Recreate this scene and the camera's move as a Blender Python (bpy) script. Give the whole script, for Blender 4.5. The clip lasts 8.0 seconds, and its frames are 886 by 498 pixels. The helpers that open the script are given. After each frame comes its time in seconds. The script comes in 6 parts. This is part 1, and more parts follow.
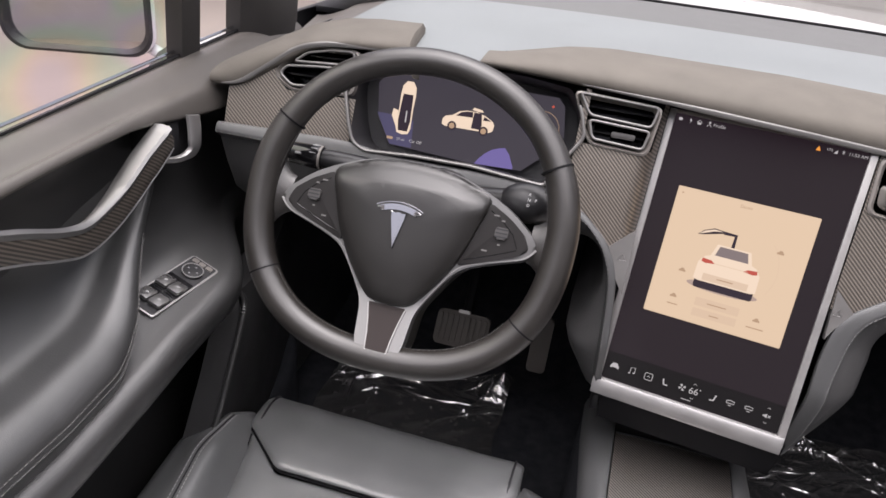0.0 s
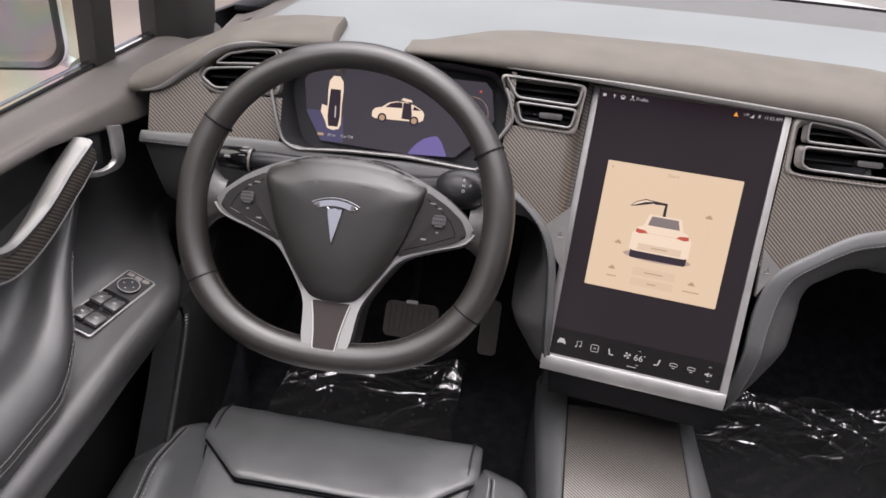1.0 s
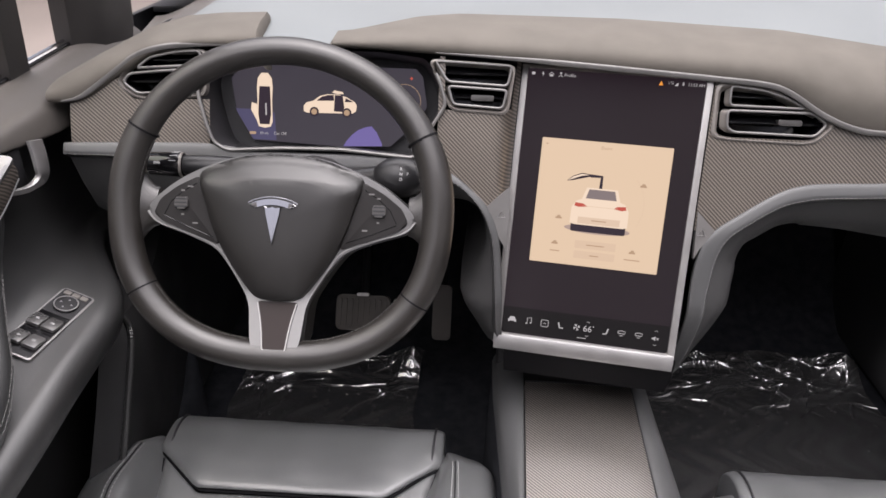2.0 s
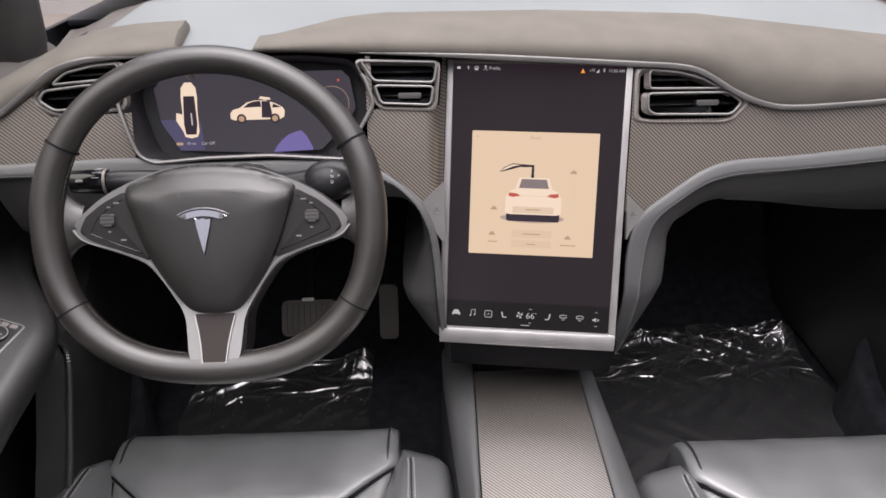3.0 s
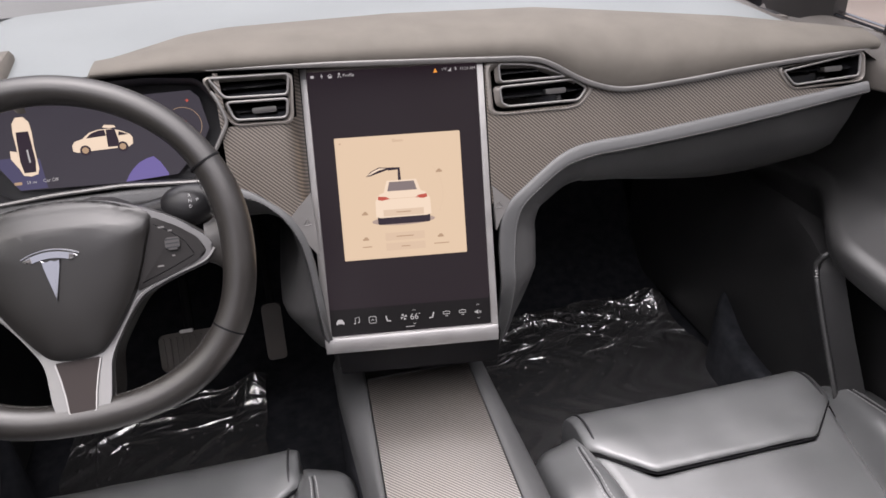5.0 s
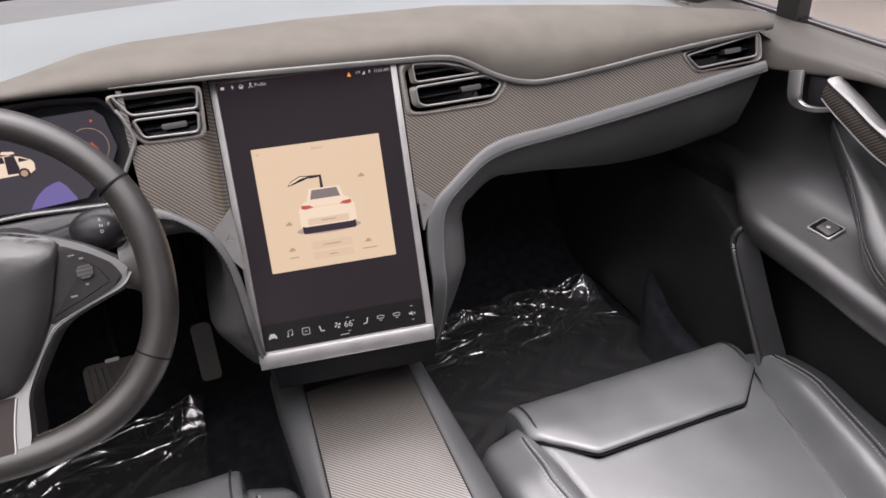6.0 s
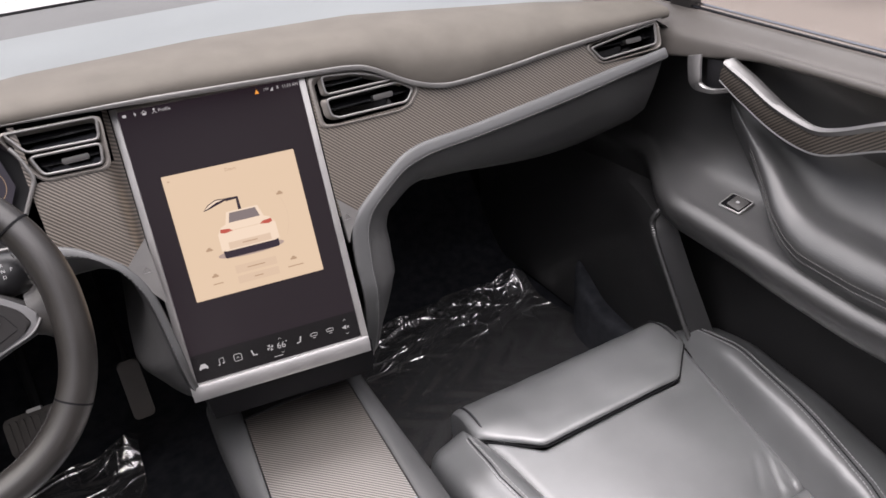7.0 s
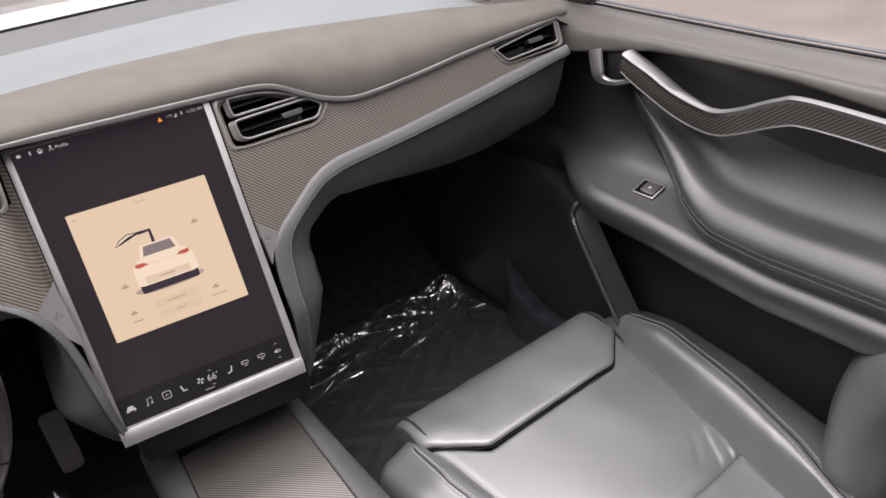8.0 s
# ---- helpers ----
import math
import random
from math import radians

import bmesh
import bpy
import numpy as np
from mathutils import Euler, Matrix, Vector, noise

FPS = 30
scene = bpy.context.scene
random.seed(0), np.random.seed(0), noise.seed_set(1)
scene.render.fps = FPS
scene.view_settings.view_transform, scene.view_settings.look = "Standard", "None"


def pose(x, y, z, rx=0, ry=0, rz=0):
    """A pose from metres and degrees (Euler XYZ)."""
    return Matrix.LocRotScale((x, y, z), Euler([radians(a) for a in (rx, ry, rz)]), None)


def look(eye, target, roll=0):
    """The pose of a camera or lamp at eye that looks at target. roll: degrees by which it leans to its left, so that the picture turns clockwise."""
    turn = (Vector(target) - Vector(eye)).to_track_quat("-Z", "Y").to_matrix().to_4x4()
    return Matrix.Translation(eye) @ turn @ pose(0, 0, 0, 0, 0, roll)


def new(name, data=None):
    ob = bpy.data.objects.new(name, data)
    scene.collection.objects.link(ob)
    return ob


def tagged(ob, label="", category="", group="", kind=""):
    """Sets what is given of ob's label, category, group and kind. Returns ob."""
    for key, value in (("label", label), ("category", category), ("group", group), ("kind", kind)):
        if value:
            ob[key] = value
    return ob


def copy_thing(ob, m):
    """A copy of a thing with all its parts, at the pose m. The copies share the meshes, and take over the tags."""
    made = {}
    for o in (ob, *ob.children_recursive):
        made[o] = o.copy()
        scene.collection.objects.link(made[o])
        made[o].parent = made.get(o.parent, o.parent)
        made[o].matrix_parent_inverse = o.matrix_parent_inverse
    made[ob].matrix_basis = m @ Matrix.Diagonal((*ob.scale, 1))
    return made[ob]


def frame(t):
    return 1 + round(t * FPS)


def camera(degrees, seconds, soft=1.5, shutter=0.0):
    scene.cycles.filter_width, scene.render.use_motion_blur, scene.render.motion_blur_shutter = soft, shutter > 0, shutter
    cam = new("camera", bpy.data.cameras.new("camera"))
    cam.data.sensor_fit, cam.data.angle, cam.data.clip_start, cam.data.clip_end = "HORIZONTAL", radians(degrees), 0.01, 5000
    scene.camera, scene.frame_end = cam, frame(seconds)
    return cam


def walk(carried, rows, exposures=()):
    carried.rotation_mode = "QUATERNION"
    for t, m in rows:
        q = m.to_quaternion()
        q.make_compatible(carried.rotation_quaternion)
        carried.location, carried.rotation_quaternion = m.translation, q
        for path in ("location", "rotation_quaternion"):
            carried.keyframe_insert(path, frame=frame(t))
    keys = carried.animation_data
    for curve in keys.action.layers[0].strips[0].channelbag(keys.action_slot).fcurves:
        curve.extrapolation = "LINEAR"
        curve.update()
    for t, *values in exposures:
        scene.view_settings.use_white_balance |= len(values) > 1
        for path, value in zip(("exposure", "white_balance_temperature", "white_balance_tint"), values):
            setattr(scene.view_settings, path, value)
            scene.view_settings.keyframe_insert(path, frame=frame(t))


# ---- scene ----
cam = camera(65.0, 8.0, soft=1.6)
PATH = [
    (0, (-0.188, -0.854, 1.031), (-0.564, 0.869, 0.087), 6.6),
    (0.5, (-0.181, -0.853, 1.033), (-0.482, 0.882, 0.084), 5.4),
    (1, (-0.18, -0.856, 1.033), (-0.402, 0.887, 0.077), 4.1),
    (2.5, (-0.162, -0.858, 1.036), (-0.175, 0.881, 0.048), 0.3),
    (3, (-0.154, -0.862, 1.037), (-0.094, 0.876, 0.049), -0.5),
    (3.5, (-0.149, -0.863, 1.037), (-0.012, 0.87, 0.049), -1.0),
    (4, (-0.144, -0.864, 1.037), (0.066, 0.863, 0.05), -1.4),
    (4.5, (-0.141, -0.866, 1.037), (0.151, 0.851, 0.053), -1.8),
    (6, (-0.127, -0.865, 1.038), (0.427, 0.78, 0.044), -4.0),
    (6.5, (-0.121, -0.863, 1.041), (0.521, 0.745, 0.04), -5.1),
    (7, (-0.115, -0.865, 1.04), (0.611, 0.707, 0.04), -6.5),
    (7.5, (-0.115, -0.867, 1.044), (0.701, 0.659, 0.04), -7.7),
    (8, (-0.106, -0.87, 1.036), (0.792, 0.613, 0.038), -9.1),
]
walk(cam, [(t, look(eye, target, roll)) for t, eye, target, roll in PATH], exposures=[(0.0, 0.9, 6420, 19.0), (8.0, 0.9, 6420, 19.0)])

# ---------------------------------------------------------------- light
world = bpy.data.worlds.new("sky")
scene.world = world
world.use_nodes = True
wn = world.node_tree
sky = wn.nodes.new("ShaderNodeTexSky")
sky.sky_type = "NISHITA"
sky.sun_disc = False
sky.sun_elevation, sky.sun_rotation = radians(85), radians(200)
sky.air_density, sky.dust_density, sky.ozone_density = 0.45, 5.0, 0.3
haze = wn.nodes.new("ShaderNodeHueSaturation")
haze.inputs["Saturation"].default_value = 0.35
wn.links.new(sky.outputs[0], haze.inputs["Color"])
wn.links.new(haze.outputs[0], wn.nodes["Background"].inputs[0])
wn.nodes["Background"].inputs[1].default_value = 0.15
sun = new("sun", bpy.data.lights.new("sun", "SUN"))
sun.data.energy, sun.data.angle, sun.data.color = 3.3, radians(98), (1.0, 0.975, 0.94)
sun.matrix_world = look((0, 0, 0), (0.03, 0.12, -1.0))


# ---------------------------------------------------------------- materials
def mat(name, color, rough=0.5, metal=0.0, grain=0.0, grain_scale=600.0, vary=0.12, vary_scale=14.0,
        rough_vary=0.1, coat=0.0, spec=0.5, coat_rough=0.1):
    """A surface with colour drift at one scale and fine relief at another."""
    m = bpy.data.materials.new(name)
    m.use_nodes = True
    nt = m.node_tree
    b = nt.nodes["Principled BSDF"]
    tc = nt.nodes.new("ShaderNodeTexCoord")
    n1 = nt.nodes.new("ShaderNodeTexNoise")
    n1.inputs["Scale"].default_value, n1.inputs["Detail"].default_value = vary_scale, 5
    nt.links.new(tc.outputs["Object"], n1.inputs["Vector"])
    ramp = nt.nodes.new("ShaderNodeMapRange")
    ramp.inputs[1].default_value, ramp.inputs[2].default_value = 0.3, 0.7
    ramp.inputs[3].default_value, ramp.inputs[4].default_value = 1 - vary, 1 + vary
    nt.links.new(n1.outputs["Fac"], ramp.inputs[0])
    mul = nt.nodes.new("ShaderNodeVectorMath")
    mul.operation = "SCALE"
    mul.inputs[0].default_value = color[:3]
    nt.links.new(ramp.outputs[0], mul.inputs["Scale"])
    nt.links.new(mul.outputs[0], b.inputs["Base Color"])
    rr = nt.nodes.new("ShaderNodeMapRange")
    rr.inputs[1].default_value, rr.inputs[2].default_value = 0.3, 0.7
    rr.inputs[3].default_value, rr.inputs[4].default_value = max(0.02, rough - rough_vary * 0.5), min(1, rough + rough_vary * 0.5)
    nt.links.new(n1.outputs["Fac"], rr.inputs[0])
    nt.links.new(rr.outputs[0], b.inputs["Roughness"])
    b.inputs["Metallic"].default_value = metal
    b.inputs["Specular IOR Level"].default_value = spec
    b.inputs["Coat Weight"].default_value, b.inputs["Coat Roughness"].default_value = coat, coat_rough
    if grain:
        n2 = nt.nodes.new("ShaderNodeTexVoronoi" if grain_scale < 1200 else "ShaderNodeTexNoise")
        n2.inputs["Scale"].default_value = grain_scale
        nt.links.new(tc.outputs["Object"], n2.inputs["Vector"])
        bump = nt.nodes.new("ShaderNodeBump")
        bump.inputs["Strength"].default_value, bump.inputs["Distance"].default_value = grain, 0.0006
        nt.links.new(n2.outputs[0], bump.inputs["Height"])
        nt.links.new(bump.outputs[0], b.inputs["Normal"])
    return m


def carbon(name, across, period=0.0046, gloss=0.6, dark=(0.072, 0.064, 0.055), light=(0.205, 0.178, 0.15), metal=0.45):
    """Woven carbon cloth under lacquer: fine slanting ribs."""
    m = mat(name, (0.1, 0.09, 0.08), 0.42 if gloss < 0.9 else 0.38, metal, coat=gloss, coat_rough=0.22 if gloss < 0.9 else 0.3, vary=0.1)
    nt = m.node_tree
    b = nt.nodes["Principled BSDF"]
    b.inputs["Coat IOR"].default_value = 1.6 if gloss < 0.9 else 2.1
    tc = nt.nodes.new("ShaderNodeTexCoord")
    mp = nt.nodes.new("ShaderNodeVectorMath")
    mp.operation = "DOT_PRODUCT"
    mp.inputs[1].default_value = Vector(across).normalized()
    nt.links.new(tc.outputs["Object"], mp.inputs[0])
    xyz = nt.nodes.new("ShaderNodeCombineXYZ")
    nt.links.new(mp.outputs["Value"], xyz.inputs[0])
    w = nt.nodes.new("ShaderNodeTexWave")
    w.wave_type, w.bands_direction, w.wave_profile = "BANDS", "X", "SIN"
    w.inputs["Scale"].default_value = 0.314 / period
    w.inputs["Distortion"].default_value = 0.15
    nt.links.new(xyz.outputs[0], w.inputs["Vector"])
    cr_ = nt.nodes.new("ShaderNodeValToRGB")
    cr_.color_ramp.elements[0].position, cr_.color_ramp.elements[0].color = 0.25, (*dark, 1)
    cr_.color_ramp.elements[1].position, cr_.color_ramp.elements[1].color = 0.8, (*light, 1)
    nt.links.new(w.outputs["Fac"], cr_.inputs[0])
    nt.links.new(cr_.outputs[0], b.inputs["Base Color"])
    bump = nt.nodes.new("ShaderNodeBump")
    bump.inputs["Strength"].default_value, bump.inputs["Distance"].default_value = (0.35 if gloss < 0.9 else 0.25), 0.0008
    nt.links.new(w.outputs["Fac"], bump.inputs["Height"])
    nt.links.new(bump.outputs[0], b.inputs["Normal"])
    return m


LIT = 0.56


def glow(name, color, strength=1.0):
    m = bpy.data.materials.new(name)
    m.use_nodes = True
    b = m.node_tree.nodes["Principled BSDF"]
    b.inputs["Base Color"].default_value = (0.01, 0.01, 0.01, 1)
    b.inputs["Roughness"].default_value = 0.2
    b.inputs["Specular IOR Level"].default_value = 0.11
    b.inputs["Emission Color"].default_value = (*color, 1)
    b.inputs["Emission Strength"].default_value = strength * LIT
    return m


def clear(name, base=0.04, rough=0.02, tint=(1, 1, 1), soft_sheen=0.0):
    """Thin clear sheet: see-through, with a mirror gloss that grows at the edges."""
    m = bpy.data.materials.new(name)
    m.use_nodes = True
    nt = m.node_tree
    nt.nodes.remove(nt.nodes["Principled BSDF"])
    out = nt.nodes["Material Output"]
    tr = nt.nodes.new("ShaderNodeBsdfTransparent")
    tr.inputs[0].default_value = (*tint, 1)
    gl = nt.nodes.new("ShaderNodeBsdfGlossy")
    gl.inputs["Roughness"].default_value = rough
    lw = nt.nodes.new("ShaderNodeLayerWeight")
    pw = nt.nodes.new("ShaderNodeMath")
    pw.operation, pw.inputs[1].default_value = "POWER", 4.0
    nt.links.new(lw.outputs["Facing"], pw.inputs[0])
    fr = nt.nodes.new("ShaderNodeMath")
    fr.operation, fr.inputs[1].default_value, fr.inputs[2].default_value = "MULTIPLY_ADD", 0.9, base
    nt.links.new(pw.outputs[0], fr.inputs[0])
    mix = nt.nodes.new("ShaderNodeMixShader")
    nt.links.new(fr.outputs[0], mix.inputs[0])
    nt.links.new(tr.outputs[0], mix.inputs[1])
    nt.links.new(gl.outputs[0], mix.inputs[2])
    last = mix
    # A diffuse white share stands in for soft reflected haze on the sheet.
    if soft_sheen:
        df, last = nt.nodes.new("ShaderNodeBsdfDiffuse"), nt.nodes.new("ShaderNodeMixShader")
        df.inputs[0].default_value, last.inputs[0].default_value = (0.8, 0.8, 0.82, 1), soft_sheen
        nt.links.new(mix.outputs[0], last.inputs[1])
        nt.links.new(df.outputs[0], last.inputs[2])
    nt.links.new(last.outputs[0], out.inputs["Surface"])
    return m


LEATHER = mat("black_leather", (0.1, 0.104, 0.105), 0.4, grain=0.2, grain_scale=700, vary=0.18, vary_scale=9, rough_vary=0.12, spec=1.0, coat=0.75, coat_rough=0.31)
DOOR_LEATHER = mat("door_leather", (0.046, 0.047, 0.047), 0.41, grain=0.22, grain_scale=700, vary=0.15, vary_scale=9, rough_vary=0.06, spec=0.65, coat=0.45, coat_rough=0.3)
ROLL = mat("grey_door_roll", (0.088, 0.081, 0.073), 0.46, grain=0.3, grain_scale=1500, vary=0.08, vary_scale=12, spec=0.6)
WHEEL_LEATHER = mat("wheel_leather", (0.0165, 0.0148, 0.013), 0.42, spec=0.6, coat=0.4, coat_rough=0.22, grain=0.2, grain_scale=900, vary=0.15, vary_scale=20)
SOFT = mat("soft_grey_leatherette", (0.03, 0.0303, 0.0302), 0.4, spec=0.9, coat=0.3, coat_rough=0.35, grain=0.25, grain_scale=800, vary=0.12, vary_scale=7)
LIP = mat("pale_grey_leatherette", (0.058, 0.0595, 0.06), 0.42, spec=0.75, grain=0.25, grain_scale=800, vary=0.12, vary_scale=7)
SUEDE = mat("grey_suede", (0.127, 0.117, 0.102), 0.85, grain=0.5, grain_scale=1800, vary=0.1, vary_scale=22, spec=0.2)
# The pale tone stands in for sky mirrored in a darker deck.
DECK = mat("sky_sheen_deck", (0.165, 0.18, 0.181), 0.5, grain=0.1, grain_scale=900, vary=0.05, vary_scale=5)
COWL = mat("grey_cowl", (0.1, 0.102, 0.1), 0.65, grain=0.15, grain_scale=800, vary=0.08)
PLASTIC = mat("black_plastic", (0.018, 0.018, 0.02), 0.5, grain=0.2, grain_scale=1000, vary=0.1)
GLOSS_BLACK = mat("gloss_black", (0.008, 0.008, 0.009), 0.12, vary=0.05, rough_vary=0.04)
PAD_DARK = mat("airbag_cover", (0.012, 0.0113, 0.0106), 0.38, spec=0.5, coat=0.25, coat_rough=0.24, grain=0.1, grain_scale=1100, vary=0.1)
DARK_TRIM = mat("dark_inset", (0.026, 0.02, 0.019), 0.62, spec=0.25, vary=0.08)
SATIN = mat("satin_metal", (0.37, 0.365, 0.36), 0.46, 0.9, vary=0.06, vary_scale=30, rough_vary=0.08)
RAIL_METAL = mat("soft_rail_metal", (0.42, 0.415, 0.41), 0.5, 0.9, vary=0.06, vary_scale=30)
SPOKE_METAL = mat("brushed_spoke_metal", (0.2, 0.199, 0.197), 0.42, 0.9, vary=0.06, vary_scale=30)
PILLAR = mat("dark_pillar_trim", (0.03, 0.028, 0.027), 0.6, grain=0.3, grain_scale=900)
SATIN_DARK = mat("smoked_satin", (0.225, 0.21, 0.193), 0.4, 0.3, vary=0.08, vary_scale=30)
STALK = mat("stalk_black", (0.011, 0.011, 0.012), 0.36, vary=0.1, rough_vary=0.05)
POD = mat("switch_pod_black", (0.011, 0.01, 0.0098), 0.52, spec=0.3, vary=0.1)
CHROME = mat("chrome", (0.62, 0.62, 0.63), 0.1, 1.0, vary=0.03)
CARPET = mat("black_carpet", (0.03, 0.032, 0.037), 0.95, grain=0.9, grain_scale=1500, vary=0.3, vary_scale=40, spec=0.1)
RUBBER = mat("pedal_rubber", (0.055, 0.048, 0.043), 0.6, vary=0.15)
RIM_THREAD = mat("dark_thread", (0.04, 0.038, 0.036), 0.8, vary=0.1)
STITCH = mat("grey_thread", (0.15, 0.15, 0.15), 0.8, vary=0.1)
SEAT_THREAD = mat("seat_thread", (0.33, 0.33, 0.33), 0.8, vary=0.1)
DOOR_THREAD = mat("door_thread", (0.13, 0.127, 0.124), 0.8, vary=0.1)
MARK = mat("pale_marks", (0.35, 0.35, 0.35), 0.7, vary=0.1)
GEAR_MARK = mat("white_marks", (0.6, 0.6, 0.6), 0.6, vary=0.05)
KEY_MARK = mat("faint_key_marks", (0.13, 0.127, 0.124), 0.7, vary=0.1)
KEY = mat("grey_keys", (0.075, 0.073, 0.071), 0.34, 0.3, vary=0.08, vary_scale=40)
WINDOW_KEY = mat("silver_window_keys", (0.26, 0.258, 0.255), 0.3, 0.75, vary=0.08, vary_scale=40)
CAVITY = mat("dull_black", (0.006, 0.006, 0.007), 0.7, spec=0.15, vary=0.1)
TRIM_METAL = mat("dull_trim_metal", (0.2, 0.196, 0.19), 0.42, 0.5, vary=0.08, vary_scale=30)
VENT_METAL = mat("vent_metal", (0.36, 0.353, 0.345), 0.36, 0.5, vary=0.06, vary_scale=30)
RING_METAL = mat("vent_ring_metal", (0.21, 0.205, 0.2), 0.38, 0.5, vary=0.06, vary_scale=30)
HANDLE_METAL = mat("grab_handle_metal", (0.24, 0.237, 0.233), 0.48, 0.9, vary=0.06, vary_scale=30)
UNDER_LEATHER = mat("under_dash_leatherette", (0.056, 0.056, 0.056), 0.5, spec=0.55, grain=0.25, grain_scale=800, vary=0.15)
# Darker and duller than the door leatherette, to put shade into its colour.
SHADE_LEATHER = mat("shade_leather", (0.026, 0.026, 0.0265), 0.45, spec=0.3, grain=0.25, grain_scale=800, vary=0.15)
WHITE_PAINT = mat("white_car_paint", (0.6, 0.605, 0.595), 0.3, coat=0.6, vary=0.02, vary_scale=2)
CONCRETE = mat("pinkish_floor", (0.2, 0.172, 0.153), 0.5, grain=0.2, grain_scale=200, vary=0.12, vary_scale=1.6)
CARBON = carbon("carbon_cloth", (math.cos(radians(48)), 0, math.sin(radians(48))), 0.0036)
CARBON_FLAT = carbon("carbon_cloth_flat", (0.7, 0.71, 0), 0.0038, 1.0, (0.045, 0.041, 0.037), (0.32, 0.295, 0.27), 0.8)
CARBON_SIDE = carbon("carbon_cloth_door", (0, 0.57, 0.82), 0.0042)
MIRROR = mat("mirror_glass", (0.85, 0.87, 0.86), 0.02, 1.0, vary=0.01, rough_vary=0.0)


def stress_tint(m):
    """Faint pastel bands, as toughened side glass shows them."""
    nt = m.node_tree
    tc, ns, cr_ = nt.nodes.new("ShaderNodeTexCoord"), nt.nodes.new("ShaderNodeTexNoise"), nt.nodes.new("ShaderNodeValToRGB")
    ns.inputs["Scale"].default_value, ns.inputs["Detail"].default_value = 7.0, 1.0
    nt.links.new(tc.outputs["Object"], ns.inputs["Vector"])
    nt.links.new(ns.outputs["Fac"], cr_.inputs[0])
    ramp = cr_.color_ramp
    ramp.elements[0].position, ramp.elements[0].color = 0.3, (0.92, 0.86, 0.92, 1)
    ramp.elements[1].position, ramp.elements[1].color = 0.7, (1.0, 0.9, 0.86, 1)
    for pos, col in ((0.4, (1.0, 0.9, 0.84, 1)), (0.47, (0.95, 0.96, 0.78, 1)), (0.55, (0.8, 0.95, 0.82, 1)), (0.63, (0.92, 0.84, 0.95, 1))):
        e = ramp.elements.new(pos)
        e.color = col
    for n in nt.nodes:
        if n.type == "BSDF_TRANSPARENT":
            nt.links.new(cr_.outputs[0], n.inputs[0])
    return m


SIDE_GLASS = stress_tint(clear("side_glass", 0.03, 0.01))
GLASS = clear("window_glass", 0.03, 0.01, (0.95, 0.97, 0.96))
FILM = clear("plastic_film", 0.68, 0.22, (0.9, 0.9, 0.9), 0.045)
SCREEN_BLACK = glow("screen_dark", (0.017, 0.011, 0.0143), 1.0)
UI_BAR = glow("screen_bar", (0.004, 0.003, 0.0035), 1.0)
UI_BEIGE = glow("screen_beige", (0.73, 0.56, 0.375), 1.0)
UI_WHITE = glow("screen_white", (0.48, 0.465, 0.45), 1.0)
UI_DIM = glow("screen_dim", (0.45, 0.31, 0.19), 1.0)
UI_BUTTON = glow("screen_button", (0.68, 0.515, 0.35), 1.0)
UI_SHADOW = glow("screen_shadow", (0.42, 0.32, 0.26), 1.0)
UI_INK = glow("screen_ink", (0.03, 0.02, 0.03), 1.0)
UI_CAR = glow("screen_car", (0.84, 0.68, 0.5), 1.0)
UI_CAR_SHADE = glow("screen_car_shade", (0.7, 0.54, 0.38), 1.0)
UI_RED = glow("screen_red", (0.5, 0.09, 0.06), 1.0)
UI_ORANGE = glow("screen_orange", (0.9, 0.35, 0.05), 1.0)
GLARE_VIOLET = glow("glare_violet", (0.16, 0.13, 0.33), 1.0)
CLUSTER_GREY = glow("cluster_grey", (0.05, 0.045, 0.055), 1.0)


# ---------------------------------------------------------------- building tools
PLACE = {}


def thing(name, at=(0, 0, 0), label="", category="", group="", kind="", m=None):
    ob = new(name)
    ob.empty_display_size = 0.05
    ob.matrix_basis = m if m is not None else Matrix.Translation(at)
    PLACE[ob] = ob.matrix_basis.copy()
    return tagged(ob, label, category, group, kind)


def part(name, bm, material, parent=None, label="", local=False, sharp=38):
    """One mesh object from a bmesh in world places (local=True: in the thing's own)."""
    bmesh.ops.remove_doubles(bm, verts=bm.verts, dist=1e-6)
    bmesh.ops.recalc_face_normals(bm, faces=bm.faces)
    for f in bm.faces:
        f.smooth = True
    for e in bm.edges:
        e.smooth = not (len(e.link_faces) == 2 and e.calc_face_angle(0) > radians(sharp))
    if parent is not None and not local:
        bm.transform(PLACE[parent].inverted())
    me = bpy.data.meshes.new(name)
    bm.to_mesh(me)
    bm.free()
    me.materials.append(material)
    ob = new(name, me)
    if parent is not None:
        ob.parent = parent
        PLACE[ob] = PLACE[parent]
    else:
        PLACE[ob] = Matrix()
    return tagged(ob, label)


def whole(name, bm, material, label, category, group="", kind=""):
    return tagged(part(name, bm, material), label, category, group, kind)


def curve(pts, n=8, closed=False):
    """A smooth line through the points, n steps from one to the next."""
    p = [Vector(q) for q in pts]
    k = len(p)
    out = []
    for i in range(k if closed else k - 1):
        a, b, c, d = ((p[(i - 1) % k], p[i], p[(i + 1) % k], p[(i + 2) % k]) if closed
                      else (p[max(i - 1, 0)], p[i], p[i + 1], p[min(i + 2, k - 1)]))
        for j in range(n):
            t = j / n
            out.append(0.5 * ((2 * b) + (c - a) * t + (2 * a - 5 * b + 4 * c - d) * t * t + (3 * b - a - 3 * c + d) * t ** 3))
    if not closed:
        out.append(p[-1].copy())
    return out


